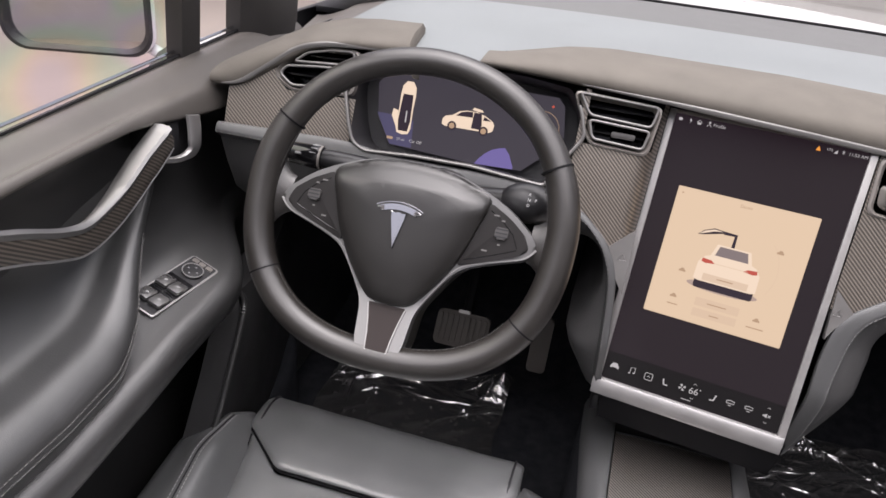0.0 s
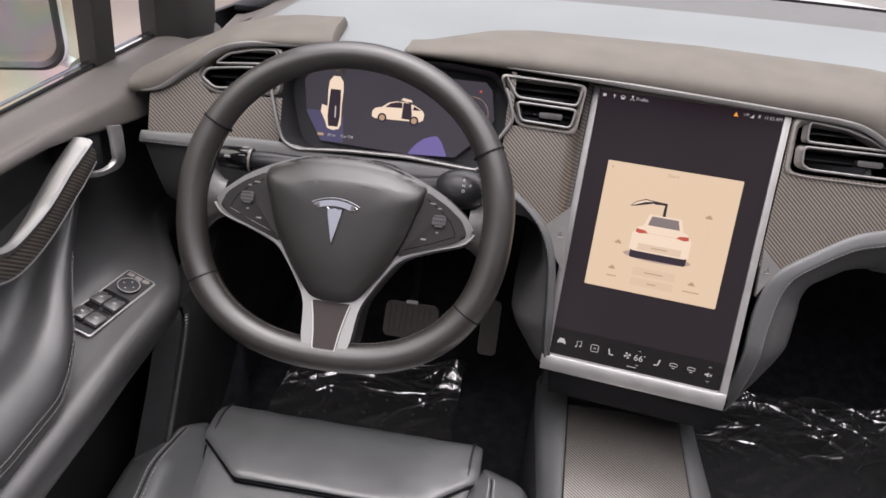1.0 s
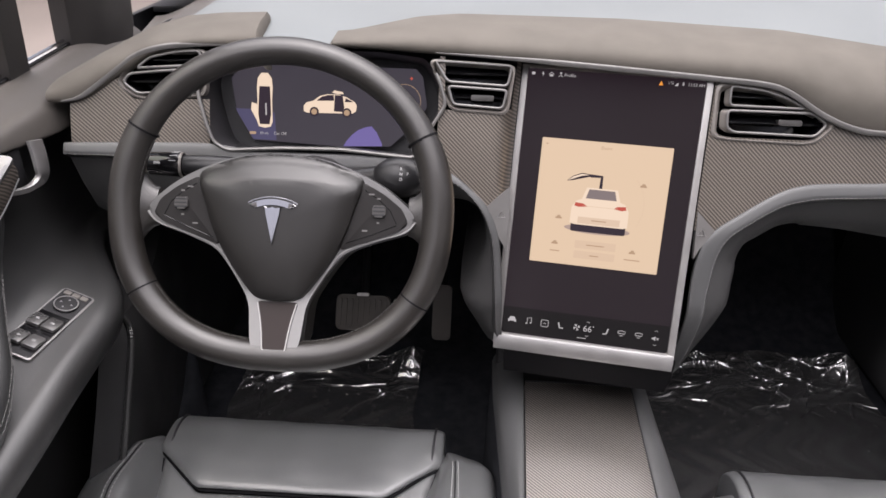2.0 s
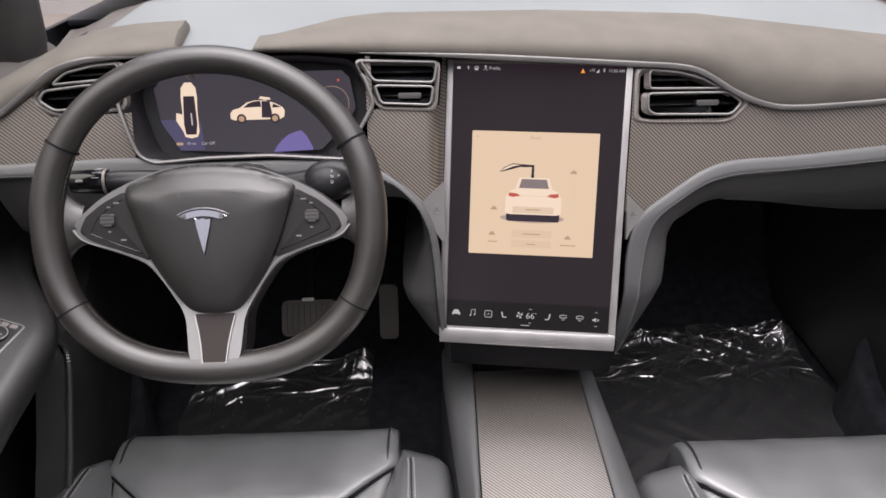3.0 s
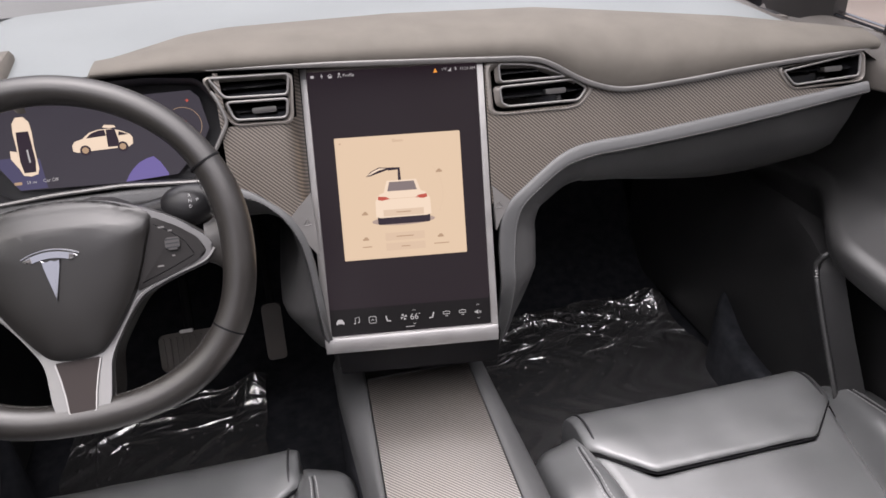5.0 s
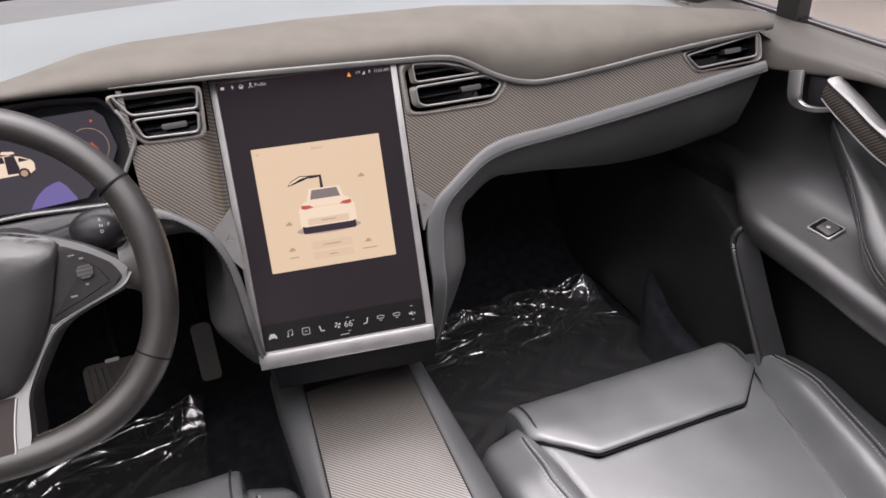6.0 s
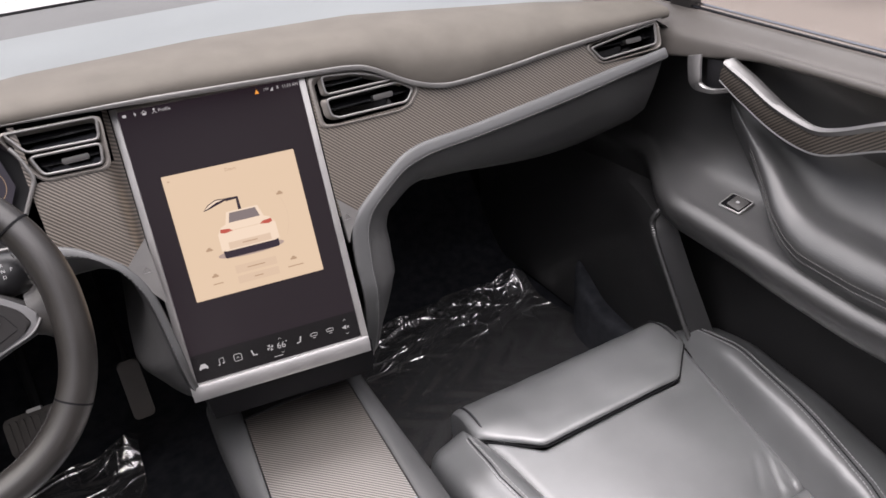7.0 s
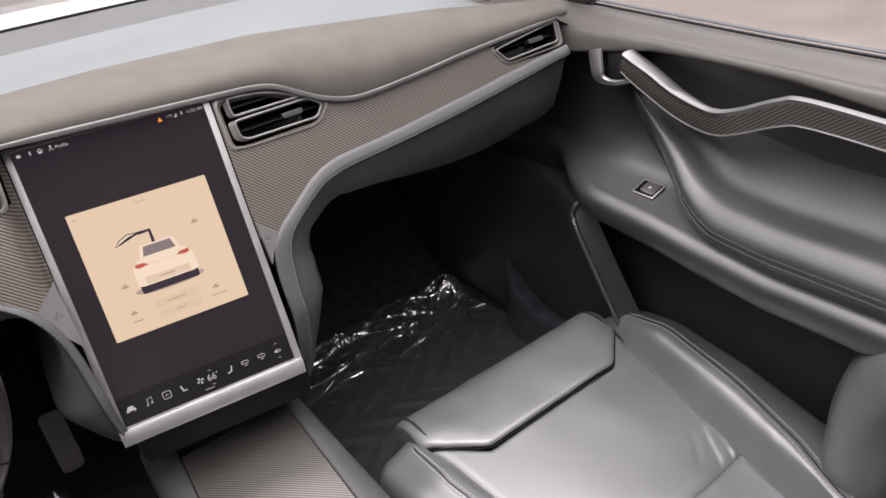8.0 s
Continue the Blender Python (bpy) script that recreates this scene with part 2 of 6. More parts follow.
def grid(rows, around=False, along=False, caps=False, end=False):
    """Quads between rows of points. around closes each row, along joins the last row to the first."""
    bm = bmesh.new()
    vs = [[bm.verts.new(p) for p in r] for r in rows]
    m, n = len(vs), len(vs[0])
    for i in range(m if along else m - 1):
        for j in range(n if around else n - 1):
            q = (vs[i][j], vs[i][(j + 1) % n], vs[(i + 1) % m][(j + 1) % n], vs[(i + 1) % m][j])
            bm.faces.new(q)
    if caps:
        bm.faces.new(vs[0])
    if caps or end:
        bm.faces.new(list(reversed(vs[-1])))
    return bm


def tube(path, r, seg=8, closed=False, flat=1.0):
    """A round bar along a path; r is a number or one for each point; flat squeezes it."""
    n = len(path)
    rows, up = [], None
    for i, p in enumerate(path):
        a = path[(i - 1) % n] if closed or i else p
        b = path[(i + 1) % n] if closed or i < n - 1 else p
        t = (Vector(b) - Vector(a)).normalized()
        if up is None:
            up = Vector((0, 0, 1)) if abs(t.z) < 0.9 else Vector((0, 1, 0))
        side = t.cross(up).normalized()
        up = side.cross(t).normalized()
        rad = r[i] if isinstance(r, (list, tuple)) else r
        rows.append([Vector(p) + side * (math.cos(w) * rad) + up * (math.sin(w) * rad * flat)
                     for w in (2 * math.pi * k / seg for k in range(seg))])
    return grid(rows, around=True, along=closed, caps=not closed)


def add(bm, other):
    """Join another bmesh into bm."""
    vs = [bm.verts.new(v.co) for v in other.verts]
    other.verts.index_update()
    for f in other.faces:
        bm.faces.new([vs[v.index] for v in f.verts])
    other.free()
    return bm


def slab(pts, z0, z1, bevel=0.0, steps=2):
    """A flat outline (x, y) made thick from z0 to z1."""
    bm = bmesh.new()
    a = [bm.verts.new((p[0], p[1], z0)) for p in pts]
    b = [bm.verts.new((p[0], p[1], z1)) for p in pts]
    n = len(pts)
    bm.faces.new(b)
    bm.faces.new(list(reversed(a)))
    for i in range(n):
        bm.faces.new((a[i], a[(i + 1) % n], b[(i + 1) % n], b[i]))
    if bevel:
        top = [e for e in bm.edges if abs(e.verts[0].co.z - z1) < 1e-7 and abs(e.verts[1].co.z - z1) < 1e-7]
        bmesh.ops.bevel(bm, geom=top, offset=bevel, segments=steps, profile=0.6, affect="EDGES")
    bmesh.ops.triangulate(bm, faces=[f for f in bm.faces if len(f.verts) > 4])
    return bm


def dome(pts, z0, h, steps=7, power=2.6):
    """A padded cover over a flat outline (x, y), h high in the middle."""
    cx = sum(p[0] for p in pts) / len(pts)
    cy = sum(p[1] for p in pts) / len(pts)
    rows = []
    for i in range(steps + 1):
        s = 1 - (i / steps) ** 1.5 * 0.98
        z = z0 + h * (1 - s ** power) ** (1 / power)
        rows.append([Vector((cx + (p[0] - cx) * s, cy + (p[1] - cy) * s, z)) for p in pts])
    rows.insert(0, [Vector((p[0], p[1], z0 - 0.01)) for p in pts])
    return grid(rows, around=True, caps=True)


def box(x0, x1, y0, y1, z0, z1, bevel=0.0, steps=2):
    bm = bmesh.new()
    bmesh.ops.create_cube(bm, size=1)
    bmesh.ops.scale(bm, vec=(abs(x1 - x0), abs(y1 - y0), abs(z1 - z0)), verts=bm.verts)
    bmesh.ops.translate(bm, vec=((x0 + x1) / 2, (y0 + y1) / 2, (z0 + z1) / 2), verts=bm.verts)
    if bevel:
        bmesh.ops.bevel(bm, geom=bm.edges[:], offset=bevel, segments=steps, profile=0.5, affect="EDGES")
    return bm


def rounded(x0, y0, x1, y1, r, n=5):
    """The outline of a rectangle with rounded corners."""
    out = []
    for cx, cy, a in ((x1 - r, y1 - r, 0), (x0 + r, y1 - r, 90), (x0 + r, y0 + r, 180), (x1 - r, y0 + r, 270)):
        for k in range(n + 1):
            w = radians(a + 90 * k / n)
            out.append((cx + r * math.cos(w), cy + r * math.sin(w)))
    return out


def disc(cx, cy, rx, ry=None, n=24):
    ry = ry or rx
    return [(cx + rx * math.cos(2 * math.pi * k / n), cy + ry * math.sin(2 * math.pi * k / n)) for k in range(n)]


class Stroke(list):
    """A flat line: pairs of points on its two sides."""


def thin(pts, z0, z1):
    """A thin flat shape, from an outline or from a line."""
    if isinstance(pts, Stroke):
        return grid([[Vector((*a, z1)), Vector((*b, z1))] for a, b in pts])
    return slab(pts, z0, z1)


def stroke(pts, w):
    """The outline of a flat line of width w through points (x, y)."""
    left, right = [], []
    for i, p in enumerate(pts):
        a, b = Vector(pts[max(i - 1, 0)]), Vector(pts[min(i + 1, len(pts) - 1)])
        t = (b - a).normalized()
        left.append((p[0] - t.y * w / 2, p[1] + t.x * w / 2))
        right.append((p[0] + t.y * w / 2, p[1] - t.x * w / 2))
    return Stroke(zip(left, right))


def writing(name, text, size, at, material, parent, align="CENTER", m=None):
    """Flat letters in the built-in font, in the thing's own places."""
    fc = bpy.data.curves.new(name, "FONT")
    fc.body, fc.size, fc.align_x, fc.align_y = text, size, align, "CENTER"
    fc.resolution_u = 3
    tmp = bpy.data.objects.new(name, fc)
    scene.collection.objects.link(tmp)
    me = bpy.data.meshes.new_from_object(tmp.evaluated_get(bpy.context.evaluated_depsgraph_get()))
    bpy.data.objects.remove(tmp)
    me.name = name
    me.transform(m @ Matrix.Translation(at) if m else Matrix.Translation(at))
    me.materials.clear()
    me.materials.append(material)
    ob = new(name, me)
    ob.parent = parent
    PLACE[ob] = PLACE[parent]
    return ob


def stitches(path, r=0.0006, dash=0.0042, gap=0.0018):
    """A row of short threads laid along a path."""
    bm = bmesh.new()
    acc, run, on = [Vector(path[0])], 0.0, True
    for a, b in zip(path, path[1:]):
        a, b = Vector(a), Vector(b)
        left = (b - a).length
        pos = a
        while left > 1e-9:
            need = (dash if on else gap) - run
            step = min(need, left)
            nxt = pos + (b - a).normalized() * step
            left -= step
            run += step
            if on:
                acc.append(nxt)
            pos = nxt
            if run >= (dash if on else gap) - 1e-9:
                if on and len(acc) > 1:
                    add(bm, tube([acc[0], acc[-1]], r, 4))
                on, run, acc = not on, 0.0, [pos]
    return bm


def lerp(x, xs, ys):
    return float(np.interp(x, xs, ys))


# ---------------------------------------------------------------- shell of the cabin
def face_y(x, z):
    """The leaning front of the dashboard, bowed towards the doors."""
    return 0.364 * (z - 0.62) - 0.02 - 0.15 * max(0.0, abs(x) - 0.2) ** 2


def face(x, z, off=0.0):
    return Vector((x, face_y(x, z) - off * 0.94, z + off * 0.34))


ground = thing("ground", (0, 0, -0.42), "pinkish grey concrete floor under the car", "ground", kind="structure")
bm = grid([[Vector((x, y, -0.42)) for x in (-60, -8, -3, 0, 3, 8, 60)] for y in (-60, -8, -3, 0, 3, 8, 60)])
part("slab", bm, CONCRETE, ground)

# Unseen walls, added to cut the skylight that comes in level.
SKY_BLOCK = mat("sky_block_grey", (0.38, 0.37, 0.355), 0.8, vary=0.1, vary_scale=1.0)
for name, bx in (("sky_block_west", (-6.2, -6.0, -7, 7)), ("sky_block_east", (6.0, 6.2, -7, 7)), ("sky_block_south", (-6.2, 6.2, -7.2, -7.0)), ("sky_block_north", (-6.2, 6.2, 7.0, 7.2))):
    whole(name, box(*bx, -0.42, 3.4), SKY_BLOCK, "unseen grey wall added to block low skylight", "wall", kind="structure")
floor = thing("floor", (0, 0, 0), "black carpeted footwell floor", "floor", kind="structure")


def floor_z(x, y):
    """Flat footwell that climbs to the firewall in front."""
    z = 0.012 + 0.35 * max(0.0, y - 0.5) ** 1.2 + max(0.0, y - 0.62) * 0.9
    return z + 0.003 * noise.noise((x * 9, y * 9, 0))


rows = []
for j in range(44):
    y = -1.3 + 2.15 * j / 43
    rows.append([Vector((x, y, floor_z(x, y))) for x in np.linspace(-0.76, 0.76, 60)])
part("carpet", grid(rows), CARPET, floor)
firewall = whole("wall_front", box(-0.8, 0.8, 0.84, 0.88, 0.0, 0.80), CARPET, "black carpeted firewall under the dashboard", "wall", kind="structure")
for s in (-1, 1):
    # Near-black in place of carpet colour, to paint in the footwell's shade.
    whole("kick_wall", box(s * 0.752, s * 0.776, 0.3, 0.86, 0.0, 0.735, 0.004), CAVITY, "carpeted side wall of the footwell, blackened for shade", "wall", kind="structure")
    whole("wall_side", box(s * 0.74, s * 0.80, -1.96, -0.93, 0.0, 0.76, 0.01), SOFT, "grey side trim behind the doors", "wall", kind="structure")
# Hidden panels, added only to stop light leaking into the footwell.
for s in (-1, 1):
    whole("light_block_side", box(s * 0.786, s * 0.798, 0.22, 0.95, -0.05, 0.78, 0.002), PLASTIC, "hidden black panel that blocks light beside the footwell", "wall", kind="structure")
# Hidden plate under the deck, added to keep skylight out below.
whole("light_block_cowl", box(-0.785, 0.785, 0.46, 0.9, 0.77, 0.782, 0.002), PLASTIC, "hidden black plate that blocks light under the cowl", "cowl", kind="structure")
rear = whole("wall_rear", box(-0.8, 0.8, -2.0, -1.95, 0.0, 1.3, 0.01), SOFT, "grey trimmed rear wall of the cabin", "wall", kind="structure")

# unseen roof panel behind the tall windscreen, cut back to shape the light; pillars
rows = []
for y in np.linspace(-2.0, -1.0, 9):
    rows.append([Vector((x, y, 1.36 - 0.16 * (abs(x) / 0.75) ** 3)) for x in np.linspace(-0.12, 0.72, 12)])
bm = grid(rows)
bmesh.ops.solidify(bm, geom=bm.faces[:], thickness=0.03)
whole("ceiling", bm, mat("headliner", (0.3, 0.29, 0.27), 0.9, grain=0.3, grain_scale=1500), "unseen grey headliner panel, cut back to shape the light", "ceiling", kind="structure")

# ---------------------------------------------------------------- windscreen, deck, body outside
rows = []
for k in range(12):
    s = k / 11
    y = 0.93 - 1.68 * s
    z = 0.825 + 0.62 * math.sin(s * math.pi / 2) ** 0.9
    rows.append([Vector((x * (0.79 - 0.09 * s), y + 0.14 * (1 - x * x) * (1 - s) - 0.12, z)) for x in np.linspace(-1, 1, 14)])
windscreen = whole("windscreen", grid(rows), GLASS, "tall clear windscreen reaching over the seats", "windscreen", kind="structure")
windscreen.visible_shadow = False

PAD_X = [-0.725, -0.7, -0.66, -0.61, -0.55, -0.48, -0.33, -0.2, 0.03, 0.25, 0.4, 0.55, 0.66, 0.74]
PAD_Y = [0.12, 0.175, 0.195, 0.185, 0.162, 0.143, 0.15, 0.176, 0.178, 0.165, 0.155, 0.115, 0.055, 0.02]
PAD_Z = [0.77, 0.786, 0.806, 0.822, 0.833, 0.84, 0.838, 0.84, 0.84, 0.834, 0.818, 0.806, 0.796, 0.788]
TRIM_X = [-0.705, -0.679, -0.644, -0.608, -0.571, -0.524, -0.45, -0.34, -0.228, -0.107, 0.02, 0.135, 0.19, 0.222, 0.27, 0.311, 0.352, 0.436, 0.519, 0.658, 0.705]
TRIM_Z = [0.749, 0.755, 0.78, 0.804, 0.814, 0.816, 0.817, 0.817, 0.813, 0.808, 0.801, 0.794, 0.79, 0.782, 0.756, 0.742, 0.739, 0.744, 0.752, 0.763, 0.767]
TRIM = curve([(x, 0, z) for x, z in zip(TRIM_X, TRIM_Z)], 6)


def trim_z(x):
    return lerp(x, [p.x for p in TRIM], [p.z for p in TRIM])


deck = thing("dashboard_deck", (0, 0.3, 0.8), "deck between dashboard pad and windscreen, sky sheen in its colour", "dashboard deck", kind="structure")


def deck_row(x):
    gap = max(0.0, min(1.0, (x + 0.475) / 0.02, (-0.18 - x) / 0.02))
    y0 = lerp(x, PAD_X, PAD_Y) - 0.03
    y0 = y0 * (1 - gap) + 0.048 * gap
    out = max(0.0, min(1.0, (abs(x) - 0.68) / 0.05))      # dips under the door rolls
    zb = lerp(x, PAD_X, PAD_Z) - 0.011 - 0.03 * out
    z0 = zb * (1 - gap) + (trim_z(x) + 0.003) * gap
    y1 = 0.55 - 0.35 * abs(x) ** 2.5
    far = 0.83 - 0.03 * max(0.0, min(1.0, (abs(x) - 0.55) / 0.15)) - 0.02 * out
    return [Vector((x, y0 + (y1 - y0) * s, z0 + (zb - z0) * min(1, s * 4) + (far - zb) * max(0, s - 0.2) / 0.8))
            for s in (0, 0.05, 0.1, 0.16, 0.25, 0.4, 0.6, 0.8, 1)]


rows = [deck_row(x) for x in np.linspace(-0.63, 0.66, 70)]
for x0, x1 in ((-0.745, -0.63), (0.66, 0.745)):
    rows_c = [deck_row(x) for x in np.linspace(x0, x1, 12)]
    part("corner_cover", grid(rows_c), ROLL, deck, "dark grey corner cover below the pillar")
part("top", grid(rows), DECK, deck)
rows = []
for x in np.linspace(-0.79, 0.79, 40):
    y1 = 0.55 - 0.35 * abs(x) ** 2.5
    rows.append([Vector((x, y1 + (0.9 - 0.3 * abs(x) ** 2.5 - y1) * s, 0.829 - 0.006 * s)) for s in (0, 0.3, 0.6, 1)])
part("cowl", grid(rows), COWL, deck, "mid-grey cowl along the glass")
part("glass_seal", tube([r[-1] + Vector((0, 0, 0.002)) for r in rows], 0.004, 6), CAVITY, deck, "black seal at the foot of the windscreen")

hood = thing("car_hood", (0, 1.3, 0.7), "white painted bonnet of the car", "car hood")
rows = []
for y in np.linspace(0.86, 2.0, 14):
    rows.append([Vector((x, y, 0.822 - 0.07 * abs(x) ** 2 - 0.035 * (y - 0.86) - 0.1 * max(0, y - 1.3) ** 2)) for x in np.linspace(-0.8, 0.8, 20)])
bm = grid(rows)
bmesh.ops.solidify(bm, geom=bm.faces[:], thickness=0.02)
part("panel", bm, WHITE_PAINT, hood)
for s in (-1, 1):
    fender = thing("car_fender", (0.9 * s, 1.0, 0.6), "white painted front wing of the car", "car fender", "front wings")
    rows = []
    for y in np.linspace(0.12, 2.0, 16):
        rows.append([Vector((s * (0.79 + 0.2 * k - 0.02 * k * k), y, 0.757 - 0.04 * (y - 0.2) - 0.2 * k ** 4)) for k in np.linspace(0, 1.3, 12)])
    bm = grid(rows)
    bmesh.ops.solidify(bm, geom=bm.faces[:], thickness=0.02)
    part("panel", bm, WHITE_PAINT, fender)

# ---------------------------------------------------------------- dashboard
dash = thing("dashboard", (0, 0.05, 0.7), "grey suede and carbon dashboard with satin trim line", "dashboard")


def pad(x0a, x0b, x1, n, endcap):
    """A rounded suede roll from the trim line to its far edge; its first end slants from x0a (front) to x0b (back)."""
    rows = []
    for i in range(n + 1):
        u = i / n
        x = x0b + (x1 - x0b) * u
        ty, tz = face_y(x, trim_z(x)), trim_z(x)
        fy, fz = lerp(x, PAD_X, PAD_Y), lerp(x, PAD_X, PAD_Z)
        if x1 > x0b:        # the long roll narrows to a tongue beside the cluster
            fy = ty + 0.022 + (fy - ty - 0.022) * math.sin(0.5 * math.pi * max(0.0, min(1.0, (x - x0b) / 0.17))) ** 0.75
            fz = tz + (fz - tz) * (0.55 + 0.45 * max(0.0, min(1.0, (x - x0b) / 0.1)))
        prof = curve([(0, ty + 0.012, tz - 0.004), (0, ty - 0.004, tz + 0.002), (0, ty + 0.0, tz + 0.45 * (fz - tz) + 0.004),
                      (0, ty + 0.035, tz + 0.84 * (fz - tz) + 0.003), (0, (ty + fy) / 2 + 0.02, fz), (0, fy, fz),
                      (0, fy + 0.012, fz - 0.006), (0, fy + 0.014, fz - 0.02)], 4)
        row = []
        for k, p in enumerate(prof):
            back = k / (len(prof) - 1)
            shift = (x0a - x0b) * (1 - back) * (1 - u)
            row.append(Vector((x + shift, p.y, p.z)))
        rows.append(row)
    if endcap:
        first = rows[0]
        d = 1 if x1 > x0b else -1
        rows.insert(0, [Vector((p.x - 0.004 * d, p.y, p.z - 0.006)) for p in first])
        rows.insert(0, [Vector((p.x - 0.004 * d, p.y, p.z - 0.03)) for p in first])
    return grid(rows)


part("suede_pad", pad(-0.362, -0.36, 0.72, 90, True), SUEDE, dash, "long grey suede roll over the screen and glovebox")
part("suede_pad", pad(-0.45, -0.482, -0.722, 30, True), SUEDE, dash, "grey suede hood over the driver's side vent")

# satin trim line under the pads
for a, b in ((-0.71, -0.47), (-0.238, 0.71)):
    line = [face(p.x, p.z, 0.0065) for p in TRIM if a <= p.x <= b]
    n = len(line)
    part("trim_strip", tube(line, [0.003 * (0.15 + 0.85 * min(1.0, i / 8, (n - 1 - i) / 8)) for i in range(n)], 8, flat=1.3), TRIM_METAL, dash, "thin satin metal line")


def sheet(xs, low, high, off=0.0, rows_n=6, thick=0.006):
    """A panel on the dashboard's front between two lines; beside the screen its edge follows the turned frame."""
    def spot(x, z, o):
        near = max(0.0, 1 - abs(abs(x) - 0.1235) / 0.022) if abs(x) < 0.16 else 0.0
        p = face(x, z, o)
        return p + Vector(((z - 0.62) * 0.0506 * near, 0.03 * near ** 2 if x < 0 else 0.0, 0))

    rows = []
    for x in xs:
        a, b = low(x), high(x)
        rows.append([spot(x, a, off - thick)] + [spot(x, a + (b - a) * k / rows_n, off) for k in range(rows_n + 1)] + [spot(x, b, off - thick)])
    return grid(rows)


# lower edge of the carbon panels and the line of the knee bolster below, away from the screen
EDGE_R = [(0.705, 0.724), (0.603, 0.710), (0.519, 0.698), (0.435, 0.688), (0.35, 0.679), (0.29, 0.6755), (0.255, 0.671), (0.223, 0.659), (0.18, 0.632), (0.15, 0.611), (0.135, 0.59), (0.128, 0.555), (0.126, 0.52), (0.124, 0.43), (0.116, 0.37)]
LIP_R = [(0.705, 0.709), (0.603, 0.692), (0.519, 0.679), (0.435, 0.669), (0.35, 0.661), (0.29, 0.657), (0.262, 0.653), (0.231, 0.644), (0.192, 0.6205), (0.168, 0.602), (0.156, 0.58), (0.15, 0.55), (0.146, 0.517), (0.142, 0.43), (0.13, 0.37)]
EDGE_L = [(-0.705, 0.7), (-0.6, 0.699), (-0.524, 0.698), (-0.46, 0.69), (-0.39, 0.688), (-0.32, 0.687), (-0.26, 0.684), (-0.208, 0.671), (-0.175, 0.65), (-0.15, 0.626), (-0.134, 0.59), (-0.126, 0.52), (-0.122, 0.45), (-0.112, 0.42)]
LIP_L = [(-0.705, 0.686), (-0.6, 0.681), (-0.524, 0.676), (-0.46, 0.672), (-0.39, 0.67), (-0.32, 0.668), (-0.26, 0.67), (-0.2, 0.657), (-0.168, 0.634), (-0.15, 0.607), (-0.141, 0.575), (-0.135, 0.515), (-0.13, 0.45), (-0.12, 0.42)]


def edge_fn(pts, dx=0.0):
    c = sorted(((p.x, p.z) for p in curve([(x, 0, z) for x, z in pts], 6)), key=lambda q: q[0])
    return lambda x: lerp(x + dx, [q[0] for q in c], [q[1] for q in c])


low_r, low_l = edge_fn(EDGE_R[:10]), edge_fn(EDGE_L[:10])


def top_r(x):
    z = trim_z(x) - 0.003
    if 0.1335 < x < 0.292:
        z = min(z, 0.7265 if x < 0.262 else 0.7265 + (x - 0.262) * 1.0)
    if x > 0.567:
        z = min(z, max(0.719, 0.757 - (x - 0.567) * 1.6))
    return z


def top_l(x):
    z = trim_z(x) - 0.003
    if -0.214 < x < -0.1285:
        z = min(z, 0.746)
    if -0.637 < x < -0.5:
        z = min(z, max(0.752, 0.775 - (x + 0.637) * 1.2))
    return z


part("carbon_panel", sheet(np.linspace(0.1236, 0.703, 110), low_r, top_r), CARBON, dash, "carbon weave panel on the passenger side")
part("carbon_panel", sheet(np.linspace(-0.697, -0.521, 40), low_l, top_l), CARBON, dash, "carbon weave panel beside the driver's door")
part("carbon_panel", sheet(np.linspace(-0.222, -0.1236, 46), low_l, top_l), CARBON, dash, "carbon weave panel between cluster and screen")


def bolster(edge, lip, name, label):
    """Soft rounded lip under the carbon, running on as a dark wall into the footwell."""
    e, l = curve([(x, 0, z) for x, z in edge], 5), curve([(x, 0, z) for x, z in lip], 5)
    lips, walls, thread = [], [], []
    for i, (a, b) in enumerate(zip(e, l)):
        va, vb = [face(p.x, p.z) + Vector((0, 0.6 * max(0.0, 0.5 - p.z), 0)) for p in (a, b)]
        out = (vb - va)
        out = Vector((out.x, 0, out.z)).normalized()
        up = min(1.0, max(0.0, (a.z - 0.40) / 0.15))
        f = 0.0038 * up + 0.0012
        n = Vector((0, -0.94, 0.34))
        mid = (va + vb) / 2
        end = vb + n * 0.0032
        prof = curve([va - n * 0.006, va + n * 0.002, mid + n * f, end + n * (f * 0.25), end + out * 0.004 - n * 0.012], 3)
        lips.append(prof)
        thread.append(end + n * (f * 0.25 + 0.001) + (mid - end) * 0.12)
        s = end + out * 0.004 - n * 0.012
        flat = max(0.0, min(1.0, (abs(b.x) - 0.17) / 0.45))
        flat = flat * flat * (3 - 2 * flat)
        k = min(1.0, max(0.45 if b.x > 0 else 0.1, (b.z - 0.34) / 0.17))
        walls.append([s, s + out * 0.012 * k + Vector((0, 0.004, 0)), s + out * (0.032 + 0.01 * flat) * k + Vector((0, 0.014, 0)), s + out * (0.045 + 0.045 * flat) * k + Vector((0, 0.035, 0)),
                      s + out * (0.052 + 0.068 * flat) * k + Vector((0, 0.07, 0)), s + out * (0.052 + 0.075 * flat) * k + Vector((0, 0.14, 0)), s + out * (0.03 + 0.09 * flat) + Vector((0, 0.6, 0))])
    ob = part(name, grid(lips), LIP, dash, label)
    part("stitching", stitches(thread), STITCH, ob)
    return part("under_panel", grid(walls), UNDER_LEATHER, dash, "dark leatherette wall of the footwell")


bolster(EDGE_R, LIP_R, "knee_bolster", "stitched grey leather lip below the carbon")
bolster(EDGE_L, LIP_L, "knee_bolster", "stitched grey leather lip below the carbon")


